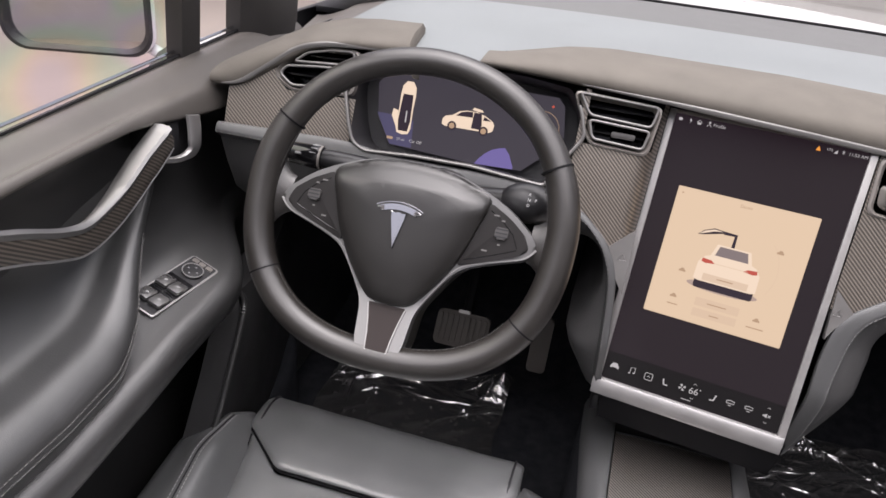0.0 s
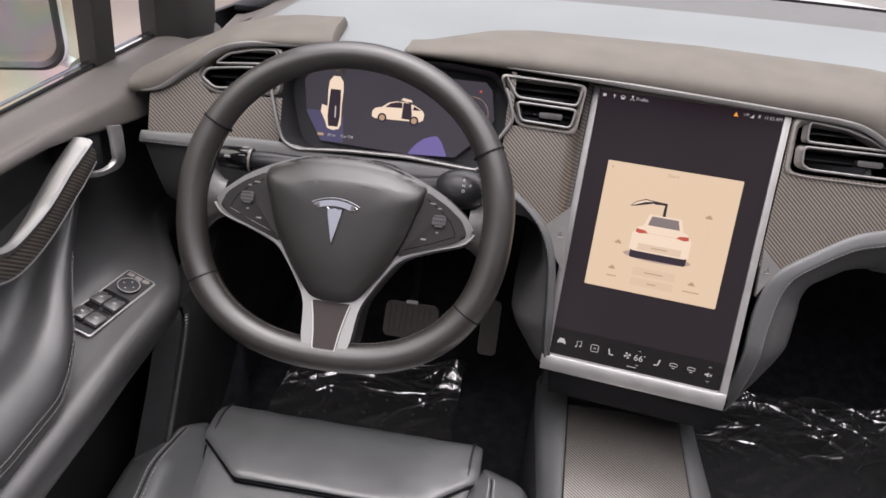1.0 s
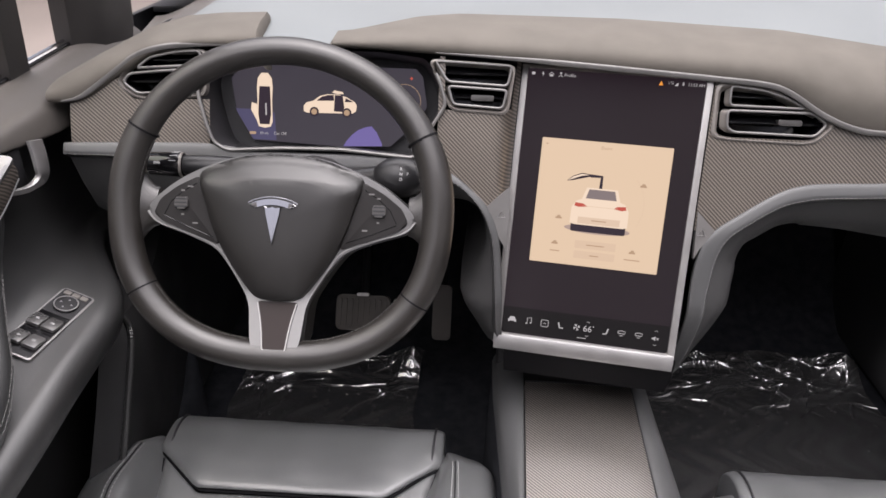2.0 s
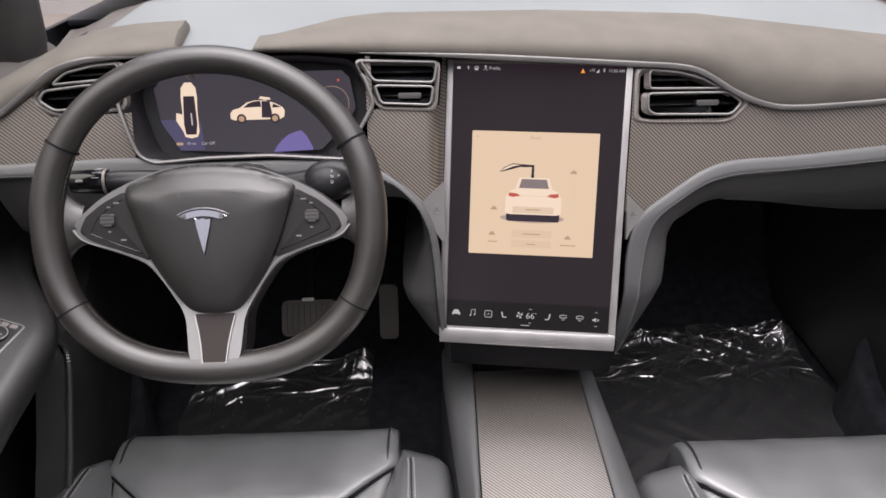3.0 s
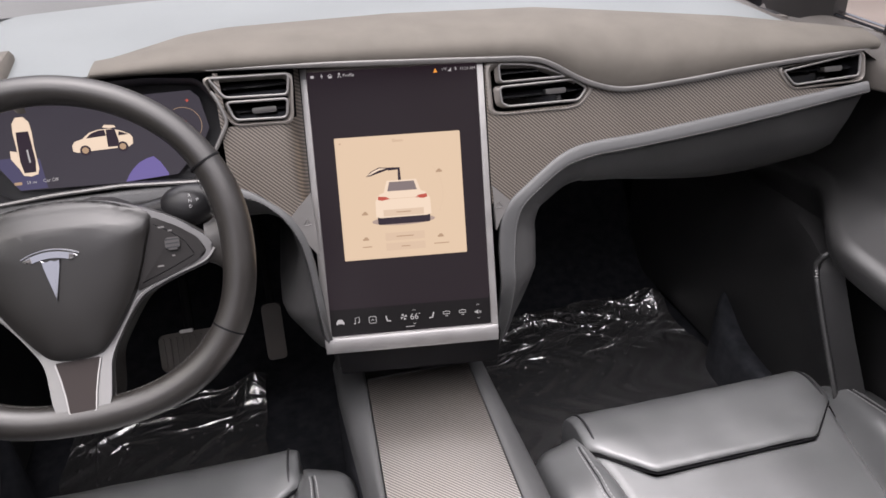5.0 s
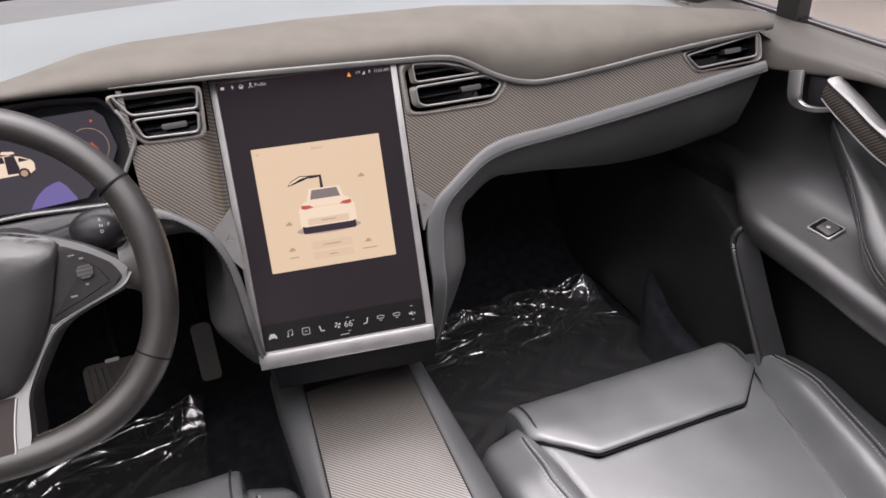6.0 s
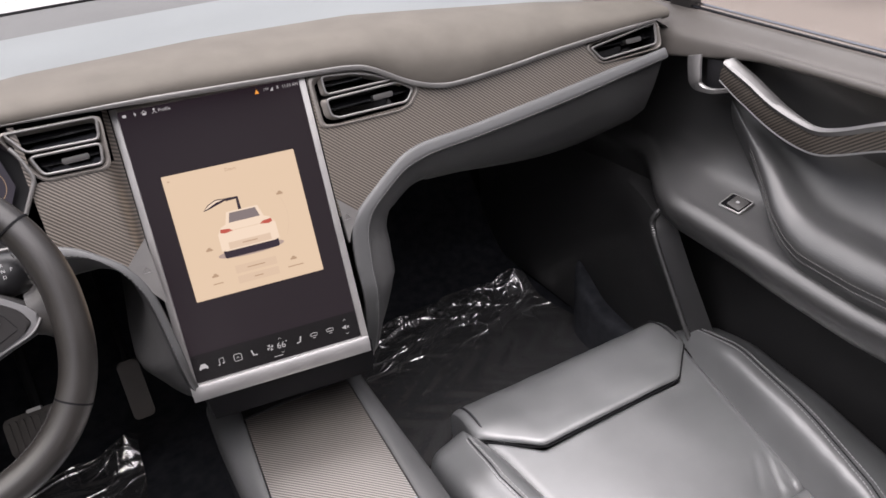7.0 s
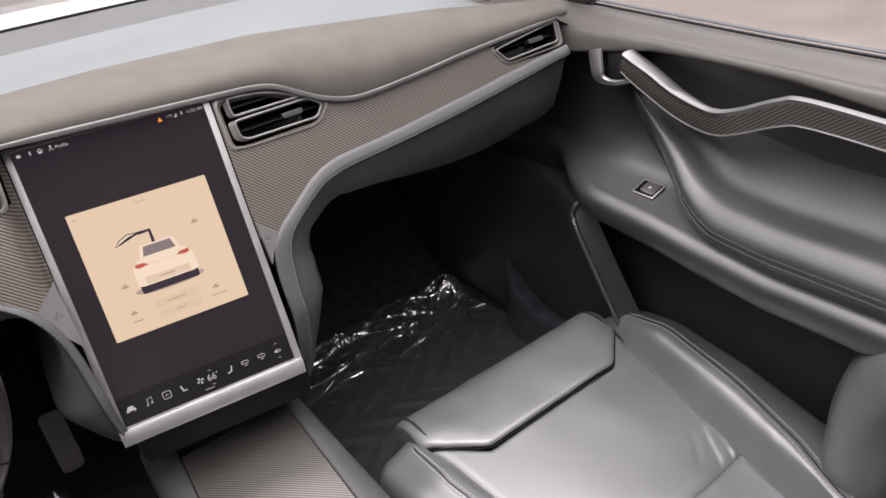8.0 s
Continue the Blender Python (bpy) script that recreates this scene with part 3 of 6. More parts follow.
# hazard corner plates beside the screen
for s, pts in ((1, [(0.1255, 0.634), (0.128, 0.632), (0.1495, 0.611), (0.132, 0.587), (0.1255, 0.575)]), (-1, [(-0.1225, 0.655), (-0.131, 0.648), (-0.152, 0.629), (-0.134, 0.59), (-0.1225, 0.574)])):
    rows = [[face(x, z, -0.006) for x, z in pts], [face(x, z, 0.0025) for x, z in pts]]
    plate = part("corner_plate", grid(rows, around=True, caps=True), TRIM_METAL, dash, "small satin corner button with a triangle")
    c = sum((face(x, z, 0.0035) for x, z in pts), Vector()) / len(pts)
    tri = [c + Vector((0.006 * math.cos(w), -0.0006, 0.006 * math.sin(w))) for w in (radians(90), radians(210), radians(330), radians(90))]
    part("triangle_mark", tube(tri, 0.0005, 4), SATIN, plate)


# ---------------------------------------------------------------- air vents
def soften(outline, r=0.006, n=5):
    """Round the corners of an outline."""
    out, k = [], len(outline)
    for i in range(k):
        a, b, c = Vector(outline[i - 1]), Vector(outline[i]), Vector(outline[(i + 1) % k])
        q = min(r, (a - b).length * 0.42, (c - b).length * 0.42)
        p0, p1 = b + (a - b).normalized() * q, b + (c - b).normalized() * q
        for j in range(n + 1):
            t = j / n
            w = p0 * (1 - t) ** 2 + b * 2 * t * (1 - t) + p1 * t * t
            out.append((w.x, w.y))
    return out


def vent(mouths, surround, tab, label, slats=1):
    """mouths: outlines (x, z) of the openings, lowest last; tab: its place on the lower louvre."""
    cx = sum(p[0] for p in surround) / len(surround)
    cz = sum(p[1] for p in surround) / len(surround)
    v = thing("air_vent", face(cx, cz, -0.03), label, "air vent", "dashboard air vents")
    # raised surround with holes left for the mouths: one collar per mouth over a ring at the rim
    rim = soften(surround, 0.012)
    part("surround", grid([[face(x, z, -0.01) for x, z in rim], [face(x, z, 0.0015) for x, z in rim],
                           [face(cx + (x - cx) * 0.96, cz + (z - cz) * 0.93, 0.003) for x, z in rim],
                           [face(cx + (x - cx) * 0.9, cz + (z - cz) * 0.84, -0.002) for x, z in rim],
                           [face(cx + (x - cx) * 0.88, cz + (z - cz) * 0.8, -0.012) for x, z in rim]], around=True), SATIN_DARK, v, "smoked satin surround")
    for order, outline in enumerate(mouths):
        mx = sum(p[0] for p in outline) / len(outline)
        mz = sum(p[1] for p in outline) / len(outline)
        loop = soften(outline)
        ring = lambda s, off: [face(mx + (x - mx) * s, mz + (z - mz) * s, off) for x, z in loop]
        mouth = part("mouth", tube(ring(1.0, 0.0022), 0.0018, 10, True), RING_METAL, v, "satin ring of the mouth")
        part("flange", grid([ring(1.12, -0.005 - 0.0012 * order), ring(1.0, 0.0005 - 0.0005 * order)], around=True), SATIN_DARK, mouth, "smoked flange round the ring")
        part("duct", grid([ring(0.995, 0.002), ring(0.97, -0.012), ring(0.93, -0.05)], around=True, end=True), GLOSS_BLACK, mouth, "dark open duct")
        zs = [z for _, z in loop]
        lo, hi = min(zs), max(zs)
        for k in range(1, slats + 1):
            z = lo + (hi - lo) * k / (slats + 1)
            xs = []
            for (x0, z0), (x1, z1) in zip(loop, loop[1:] + loop[:1]):
                if (z0 - z) * (z1 - z) < 0:
                    xs.append(x0 + (x1 - x0) * (z - z0) / (z1 - z0))
            if len(xs) < 2 or max(xs) - min(xs) < 0.015:
                continue
            a, b = face(min(xs) + 0.003, z, -0.008), face(max(xs) - 0.003, z, -0.008)
            d, h = Vector((0, 0.016, 0.004)), Vector((0, 0, 0.0011))
            part("slat", grid([[a - h, b - h], [a - h + d, b - h + d], [a + h + d, b + h + d], [a + h, b + h]], along=True), GLOSS_BLACK, mouth)
    tx, tz = tab
    part("tab", placed(slab(rounded(-0.015, -0.0036, 0.015, 0.0036, 0.002), -0.012, 0.003, 0.0012), tx, tz), KEY, v, "dark satin finger tab")
    return v


def placed(bm, x, z, off=-0.004):
    """Stand a flat slab on the dashboard's front at (x, z)."""
    m = Matrix.Translation(face(x, z, off)) @ pose(0, 0, 0, 70, 0, 0)
    bm.transform(m)
    return bm


vent([[(0.1515, 0.7875), (0.1941, 0.783), (0.222, 0.7755), (0.248, 0.7635), (0.1515, 0.7645)], [(0.15, 0.7585), (0.2578, 0.7585), (0.2765, 0.746), (0.263, 0.7315), (0.16, 0.733), (0.151, 0.738)]],
     [(0.133, 0.792), (0.2, 0.788), (0.2905, 0.7465), (0.2684, 0.7245), (0.2516, 0.7205), (0.1536, 0.7225), (0.132, 0.7255)], (0.232, 0.7465), "two-mouth satin air vent with a pointed end")
vent([[(-0.228, 0.804), (-0.1285, 0.801), (-0.133, 0.777), (-0.211, 0.780)], [(-0.2105, 0.7745), (-0.1335, 0.772), (-0.138, 0.75), (-0.2027, 0.753)]],
     [(-0.238, 0.8065), (-0.123, 0.803), (-0.13, 0.742), (-0.207, 0.745), (-0.22, 0.77)], (-0.165, 0.762), "two-mouth satin air vent beside the screen")
vent([[(-0.612, 0.7885), (-0.595, 0.8015), (-0.562, 0.808), (-0.532, 0.8095), (-0.53, 0.793)], [(-0.629, 0.7715), (-0.6215, 0.782), (-0.5814, 0.7855), (-0.529, 0.788), (-0.532, 0.764), (-0.611, 0.7585)]],
     [(-0.64, 0.770), (-0.62, 0.797), (-0.588, 0.811), (-0.523, 0.8125), (-0.525, 0.755), (-0.612, 0.751)], (-0.56, 0.774), "two-mouth satin air vent beside the driver's door")
vent([[(0.5755, 0.745), (0.694, 0.763), (0.691, 0.7325), (0.592, 0.7255)]],
     [(0.565, 0.750), (0.702, 0.7665), (0.701, 0.7245), (0.588, 0.7185)], (0.655, 0.744), "narrow satin air vent beside the passenger door")


# side demister grilles in the corner covers
for s in (-1, 1):
    dg = thing("demister_grille", (s * 0.69, 0.25, 0.79), "narrow dark demister grille in the corner cover", "demister grille", "side demister grilles")
    base = [Vector((s * (0.705 - 0.03 * t), 0.19 + 0.13 * t, 0.778 + 0.012 * t)) for t in np.linspace(0, 1, 12)]
    rows = [[p + Vector((s * dx, 0.0, dz)) for dx, dz in ((-0.013, -0.004), (-0.012, 0.003), (0.012, 0.0005), (0.013, -0.006))] for p in base]
    part("frame", grid(rows, caps=True), SATIN_DARK, dg, "smoked grille frame")
    for k in (-0.006, 0.0, 0.006):
        part("slat", tube([p + Vector((s * k, 0, 0.002)) for p in base[1:-1]], 0.0016, 6), PLASTIC, dg)


# ---------------------------------------------------------------- touchscreen, turned 8 degrees to the driver and leaning back 20
ca, sa, c2, s2 = math.cos(radians(8)), math.sin(radians(8)), math.cos(radians(20)), math.sin(radians(20))
du, dv = Vector((ca, -sa, 0)), Vector((s2 * sa, s2 * ca, c2))
dn = du.cross(dv)
SCREEN_M = Matrix((( du.x, dv.x, dn.x, 0.0), (du.y, dv.y, dn.y, 0.0), (du.z, dv.z, dn.z, 0.62), (0, 0, 0, 1)))
screen = thing("touchscreen", label="tall lit centre touchscreen in a satin metal frame", category="touchscreen", m=SCREEN_M)


def flat(name, pts, z, material, parent, label=""):
    """A thin flat shape on a display, in the display's own places."""
    return part(name, thin(pts, z - 0.0004, z), material, parent, label, local=True)


part("housing", slab(rounded(-0.119, -0.205, 0.119, 0.187, 0.006), -0.05, -0.003, 0.002), PLASTIC, screen, "black housing", local=True)
glass = part("display", slab(rounded(-0.1145, -0.184, 0.1145, 0.1825, 0.004), -0.004, 0.0, 0.0005), SCREEN_BLACK, screen, "dark glossy display", local=True)
for s in (-1, 1):
    part("side_rail", slab([(s * 0.1145, -0.2), (s * 0.1245, -0.2), (s * 0.123, 0.187), (s * 0.1145, 0.187)], -0.03, 0.0035, 0.0018), VENT_METAL, screen, "bright satin side rail", local=True)
rows = []
for u in np.linspace(-0.1235, 0.1235, 30):
    e = 1 - max(0, (abs(u) - 0.1195) / 0.004) ** 2 * 0.35
    rows.append([Vector((u, v, z * (e if z > 0 else 1))) for v, z in ((-0.1838, -0.004), (-0.184, 0.002), (-0.1858, 0.0055), (-0.189, 0.0068), (-0.2045, 0.006), (-0.2078, 0.004), (-0.209, 0.0), (-0.208, -0.02))])
part("bottom_rail", grid(rows, caps=True), RAIL_METAL, screen, "broad satin bottom rail", local=True)
part("top_rail", slab([(-0.123, 0.1825), (0.123, 0.1825), (0.123, 0.1875), (-0.123, 0.1875)], -0.02, 0.001, 0.001), SATIN_DARK, screen, "smoked top rail", local=True)

Z1, Z2, Z3, Z4 = 0.0006, 0.0011, 0.0016, 0.0021
flat("icon_bar", [(-0.1142, -0.1825), (0.1142, -0.1825), (0.1142, -0.1455), (-0.1142, -0.1455)], Z1, UI_BAR, glass, "black icon bar")
card = flat("door_card", rounded(-0.086, -0.0765, 0.086, 0.0935, 0.0015), Z1, UI_BEIGE, glass, "beige door page")
writing("page_title", "Doors", 0.0055, (0.0, 0.0855, Z2), UI_DIM, card)
flat("close_mark", rounded(-0.08, 0.0848, -0.0775, 0.0865, 0.0005), Z2, UI_DIM, card)
# car seen from behind with one wing door raised
flat("car_shadow", disc(0.0, -0.0245, 0.044, 0.0065, 28), Z2, UI_SHADOW, card, "soft grey shadow")
flat("car_tyre", rounded(-0.0355, -0.029, 0.0375, -0.014, 0.003), Z2 + 0.0002, UI_INK, card, "black lower body")
flat("car_body", [(-0.0375, -0.018), (-0.037, 0.004), (-0.031, 0.013), (-0.0245, 0.0155), (-0.0195, 0.0315), (0.0215, 0.0315), (0.0265, 0.0155), (0.033, 0.013), (0.039, 0.004), (0.0395, -0.018), (0.033, -0.0195), (-0.031, -0.0195)], Z3, UI_CAR, card, "cream car body")
flat("car_glass", [(-0.0195, 0.017), (-0.016, 0.0295), (0.018, 0.0295), (0.0215, 0.017)], Z4, glow("screen_glass", (0.22, 0.18, 0.17)), card, "grey rear window")
flat("car_bumper", [(-0.027, -0.0175), (-0.027, -0.0085), (0.029, -0.0085), (0.029, -0.0175)], Z4, UI_CAR_SHADE, card, "shaded bumper")
flat("car_crease", stroke([(-0.022, 0.0065), (0.024, 0.0065)], 0.0007), Z4, UI_CAR_SHADE, card)
for s in (-1, 1):
    flat("tail_lamp", [(s * 0.0335 + 0.001, 0.0105), (s * 0.0225 + 0.001, 0.0095), (s * 0.0175 + 0.001, 0.006), (s * 0.029 + 0.001, 0.0045), (s * 0.0345 + 0.001, 0.006)], Z4, UI_RED, card, "red tail lamp")
flat("wing_door_arm", stroke([(-0.0015, 0.0315), (-0.0015, 0.0475), (-0.0165, 0.0475)], 0.0042), Z3, UI_INK, card, "dark raised door")
flat("wing_door", [(-0.047, 0.0385), (-0.04, 0.0455), (-0.0285, 0.0505), (-0.017, 0.0495), (-0.013, 0.0475), (-0.026, 0.0465), (-0.04, 0.0395)], Z2 + 0.0002, UI_INK, card, "dark raised door edge")
flat("wing_door_pane", [(-0.0455, 0.0393), (-0.039, 0.0448), (-0.0285, 0.0492), (-0.018, 0.0485), (-0.0285, 0.0465), (-0.041, 0.041)], Z4, UI_CAR, card)
flat("turn_circle", stroke([(0.062 * math.cos(w) * 0.8 + 0.008, 0.062 * math.sin(w) * 0.85 + 0.012) for w in np.linspace(-0.55, 0.75, 18)], 0.0005), Z2, UI_BUTTON, card)
flat("button", rounded(-0.027, -0.052, 0.028, -0.041, 0.001), Z2, UI_BUTTON, card, "pale grey button")
flat("button", rounded(-0.027, -0.066, 0.028, -0.0555, 0.001), Z2, UI_BUTTON, card, "pale grey button")
for bx, by, bw in ((0.0005, -0.0465, 0.024), (0.0005, -0.0608, 0.012), (-0.053, -0.0585, 0.013), (0.051, -0.0605, 0.021), (0.001, -0.0125, 0.02)):
    flat("caption_bar", rounded(bx - bw / 2, by - 0.0007, bx + bw / 2, by + 0.0007, 0.0004), Z4 + 0.0003, UI_DIM, card)
for ix, iy in ((-0.0545, -0.0475), (0.05, -0.05), (-0.053, -0.012), (0.0535, 0.0405)):
    flat("car_icon", [(ix - 0.004, iy - 0.002), (ix - 0.004, iy), (ix - 0.002, iy + 0.001), (ix - 0.001, iy + 0.0028), (ix + 0.002, iy + 0.0028), (ix + 0.003, iy + 0.001), (ix + 0.0045, iy), (ix + 0.0045, iy - 0.002)], Z3, UI_DIM, card, "small grey car symbol")

# icons along the bottom


def icon(pts, label=""):
    return flat("icon", pts, Z3, UI_WHITE, glass, label)


icon([(-0.1062, -0.167), (-0.1062, -0.1635), (-0.105, -0.1628), (-0.1037, -0.1595), (-0.0975, -0.1595), (-0.0962, -0.1628), (-0.095, -0.1635), (-0.095, -0.167), (-0.097, -0.167), (-0.0972, -0.1658), (-0.104, -0.1658), (-0.1042, -0.167)], "white car symbol")
icon(stroke([(-0.0793, -0.1668), (-0.0793, -0.159), (-0.0735, -0.1578), (-0.0735, -0.1655)], 0.0009), "white music note")
icon(disc(-0.0803, -0.1668, 0.0013, 0.001, 10))
icon(disc(-0.0745, -0.1655, 0.0013, 0.001, 10))
icon(stroke([(p[0], p[1]) for p in rounded(-0.0598, -0.1683, -0.0498, -0.1588, 0.0018)] + [(-0.0498, -0.1606)], 0.0009), "white square symbol")
icon(stroke([(-0.0565, -0.1645), (-0.0548, -0.1628), (-0.053, -0.1645)], 0.0009))
icon(stroke([(-0.0358, -0.1595), (-0.034, -0.167), (-0.029, -0.1672)], 0.0019), "white seat symbol")
for k in range(4):
    w = radians(90 * k + 25)
    fx, fy = -0.0105, -0.1632
    icon([(fx + 0.0005 * math.cos(w), fy + 0.0005 * math.sin(w)), (fx + 0.0045 * math.cos(w - 0.45), fy + 0.0045 * math.sin(w - 0.45)), (fx + 0.005 * math.cos(w + 0.35), fy + 0.005 * math.sin(w + 0.35))], "white fan blade")
writing("temperature", "66", 0.0125, (0.0045, -0.1640, Z3), UI_WHITE, glass)
icon(disc(0.0122, -0.1598, 0.0009, n=8))
icon(stroke([(0.0325, -0.1595), (0.0305, -0.167), (0.0255, -0.1678)], 0.0019), "white seat symbol")
for sx in (0.0508, 0.0739):
    icon(stroke([(sx - 0.0045, -0.164), (sx - 0.0048, -0.1608), (sx, -0.1598), (sx + 0.0048, -0.1608), (sx + 0.0045, -0.164), (sx - 0.0045, -0.164)], 0.001), "white demister symbol")
    icon(stroke([(sx - 0.002, -0.1668), (sx + 0.002, -0.1668)], 0.001))
icon([(0.0915, -0.1658), (0.0915, -0.1638), (0.0935, -0.1638), (0.0965, -0.1615), (0.0965, -0.168), (0.0935, -0.1658)], "white loudspeaker symbol")
icon(stroke([(0.0978, -0.1665), (0.1008, -0.1632)], 0.0008))
icon(stroke([(0.0978, -0.1632), (0.1008, -0.1665)], 0.0008))
for ax in (0.0045, 0.0965):
    icon(stroke([(ax - 0.002, -0.1548), (ax, -0.1533), (ax + 0.002, -0.1548)], 0.0007))
    icon(stroke([(ax - 0.002, -0.1732), (ax, -0.1747), (ax + 0.002, -0.1732)], 0.0007))
icon(rounded(-0.0085, -0.1782, 0.004, -0.1773, 0.0004))
# status line
icon(rounded(-0.1095, 0.1745, -0.105, 0.178, 0.001))
icon([(-0.0942, 0.18), (-0.0962, 0.1762), (-0.0946, 0.1762), (-0.095, 0.173), (-0.0928, 0.1772), (-0.0944, 0.1772)], "white bolt symbol")
icon(stroke([(-0.0868, 0.1762), (-0.0835, 0.179), (-0.0802, 0.1762)], 0.0008))
icon(rounded(-0.0858, 0.1735, -0.0812, 0.1762, 0.0006))
icon(disc(-0.0712, 0.1785, 0.0014, n=10))
icon(stroke([(-0.0738, 0.1735), (-0.0712, 0.1765), (-0.0686, 0.1735)], 0.0009))
writing("user_line", "Profile", 0.0058, (-0.0665, 0.1762, Z3), UI_WHITE, glass, "LEFT")
flat("warning_mark", [(0.0552, 0.1725), (0.0608, 0.1725), (0.058, 0.1782)], Z3, UI_ORANGE, glass, "orange warning triangle")
writing("network", "LTE", 0.0042, (0.0705, 0.1762, Z3), UI_WHITE, glass)
icon([(0.0752, 0.173), (0.0795, 0.173), (0.0795, 0.1778)])
icon(stroke([(0.0845, 0.1775), (0.087, 0.175), (0.0857, 0.1738), (0.0857, 0.1788), (0.087, 0.1775), (0.0845, 0.1748)], 0.0006))
writing("clock", "11:53 AM", 0.0054, (0.1128, 0.1756, Z3), UI_WHITE, glass, "RIGHT")

# ---------------------------------------------------------------- instrument cluster
cluster = thing("instrument_cluster", face(-0.38, 0.69, -0.05), "lit instrument display in a deep black hood", "instrument cluster")
RIM = [(-0.52, 0.808), (-0.536, 0.78), (-0.534, 0.757), (-0.524, 0.722), (-0.515, 0.7), (-0.497, 0.6905), (-0.43, 0.6935), (-0.35, 0.6935), (-0.28, 0.688), (-0.25, 0.686), (-0.236, 0.715), (-0.212, 0.752), (-0.222, 0.782), (-0.24, 0.806), (-0.3, 0.812), (-0.45, 0.813)]
loop = []
for i in range(len(RIM)):
    a, b, c = Vector(RIM[i - 1]), Vector(RIM[i]), Vector(RIM[(i + 1) % len(RIM)])
    r = min(0.008, (a - b).length * 0.4, (c - b).length * 0.4)
    p0, p1 = b + (a - b).normalized() * r, b + (c - b).normalized() * r
    for t in (0, 0.25, 0.5, 0.75, 1):
        q = p0 * (1 - t) ** 2 + b * 2 * t * (1 - t) + p1 * t * t
        loop.append((q.x, q.y))
part("rim", tube([face(x, z, 0.005) for x, z in loop[5:65]], 0.0025, 8), TRIM_METAL, cluster, "satin line round the hood")
ccx, ccz = -0.377, 0.748


def inset(s, off, sz=None):
    return [face(ccx + (x - ccx) * s, ccz + (z - ccz) * (sz or s), off) for x, z in loop]


part("hood_lining", grid([inset(1, 0.004), inset(0.985, -0.002), inset(0.955, -0.03), inset(0.95, -0.06)], around=True, end=True), PLASTIC, cluster, "matt black hood lining")
dm = Matrix.Translation(face(-0.377, 0.746, -0.0485)) @ pose(0, 0, 0, 70, 0, 0)
DISP = [(-0.135, 0.035), (-0.128, -0.012), (-0.105, -0.048), (0.02, -0.053), (0.088, -0.05), (0.126, -0.014), (0.137, 0.006), (0.13, 0.046), (0.12, 0.056), (-0.118, 0.056)]


def lcd(name, pts, z, material, parent, label=""):
    bm = thin(pts, z - 0.0004, z)
    bm.transform(dm)
    return part(name, bm, material, parent, label)


disp = lcd("display", DISP, 0.0, CLUSTER_GREY, cluster, "dim grey-violet display")
# Violet reflections on the glass, drawn as faintly glowing patches.
lcd("violet_glare", [(0.022, -0.0522), (0.027, -0.044), (0.034, -0.036), (0.043, -0.029), (0.053, -0.025), (0.061, -0.0235), (0.068, -0.031), (0.076, -0.047), (0.076, -0.0502)], 0.0006, GLARE_VIOLET, disp, "violet glare painted on the display")
lcd("violet_glare", [(-0.13, -0.006), (-0.105, -0.006), (-0.075, -0.01), (-0.072, -0.0478), (-0.1045, -0.0475), (-0.126, -0.0125)], 0.0006, glow("glare_violet_dim", (0.075, 0.07, 0.13)), disp, "violet glare painted on the display")


def top_car(cx, cy, k):
    lcd("car_top_view", [(cx + x * k * 0.84, cy + y * k * 1.12) for x, y in ((-0.011, -0.035), (-0.0145, -0.028), (-0.0135, 0.0), (-0.0145, 0.018), (-0.013, 0.03), (-0.006, 0.037), (0.006, 0.037), (0.013, 0.03), (0.0145, 0.018), (0.0135, 0.0), (0.0145, -0.028), (0.011, -0.035), (0.0, -0.037))], 0.0012, UI_CAR, disp, "cream car from above")
    lcd("car_roof", [(cx + x * k * 0.84, cy + y * k * 1.12) for x, y in ((-0.0105, 0.008), (-0.0095, 0.019), (0.0095, 0.019), (0.0105, 0.008), (0.0118, -0.018), (0.009, -0.032), (-0.009, -0.032), (-0.0118, -0.018))], 0.0017, UI_INK, disp, "dark roof")
    lcd("door_open", [(cx + x * k * 0.9, cy + y * k * 1.12) for x, y in ((-0.013, -0.005), (-0.0225, -0.003), (-0.0235, -0.013), (-0.013, -0.028))], 0.0017, UI_CAR, disp, "open door")
    lcd("door_edge", [(cx + x * k, cy + y * k) for x, y in ((0.001, -0.004), (0.003, -0.004), (0.0035, -0.022), (0.0015, -0.022))], 0.0022, UI_WHITE, disp)


top_car(-0.0885, 0.006, 0.9)


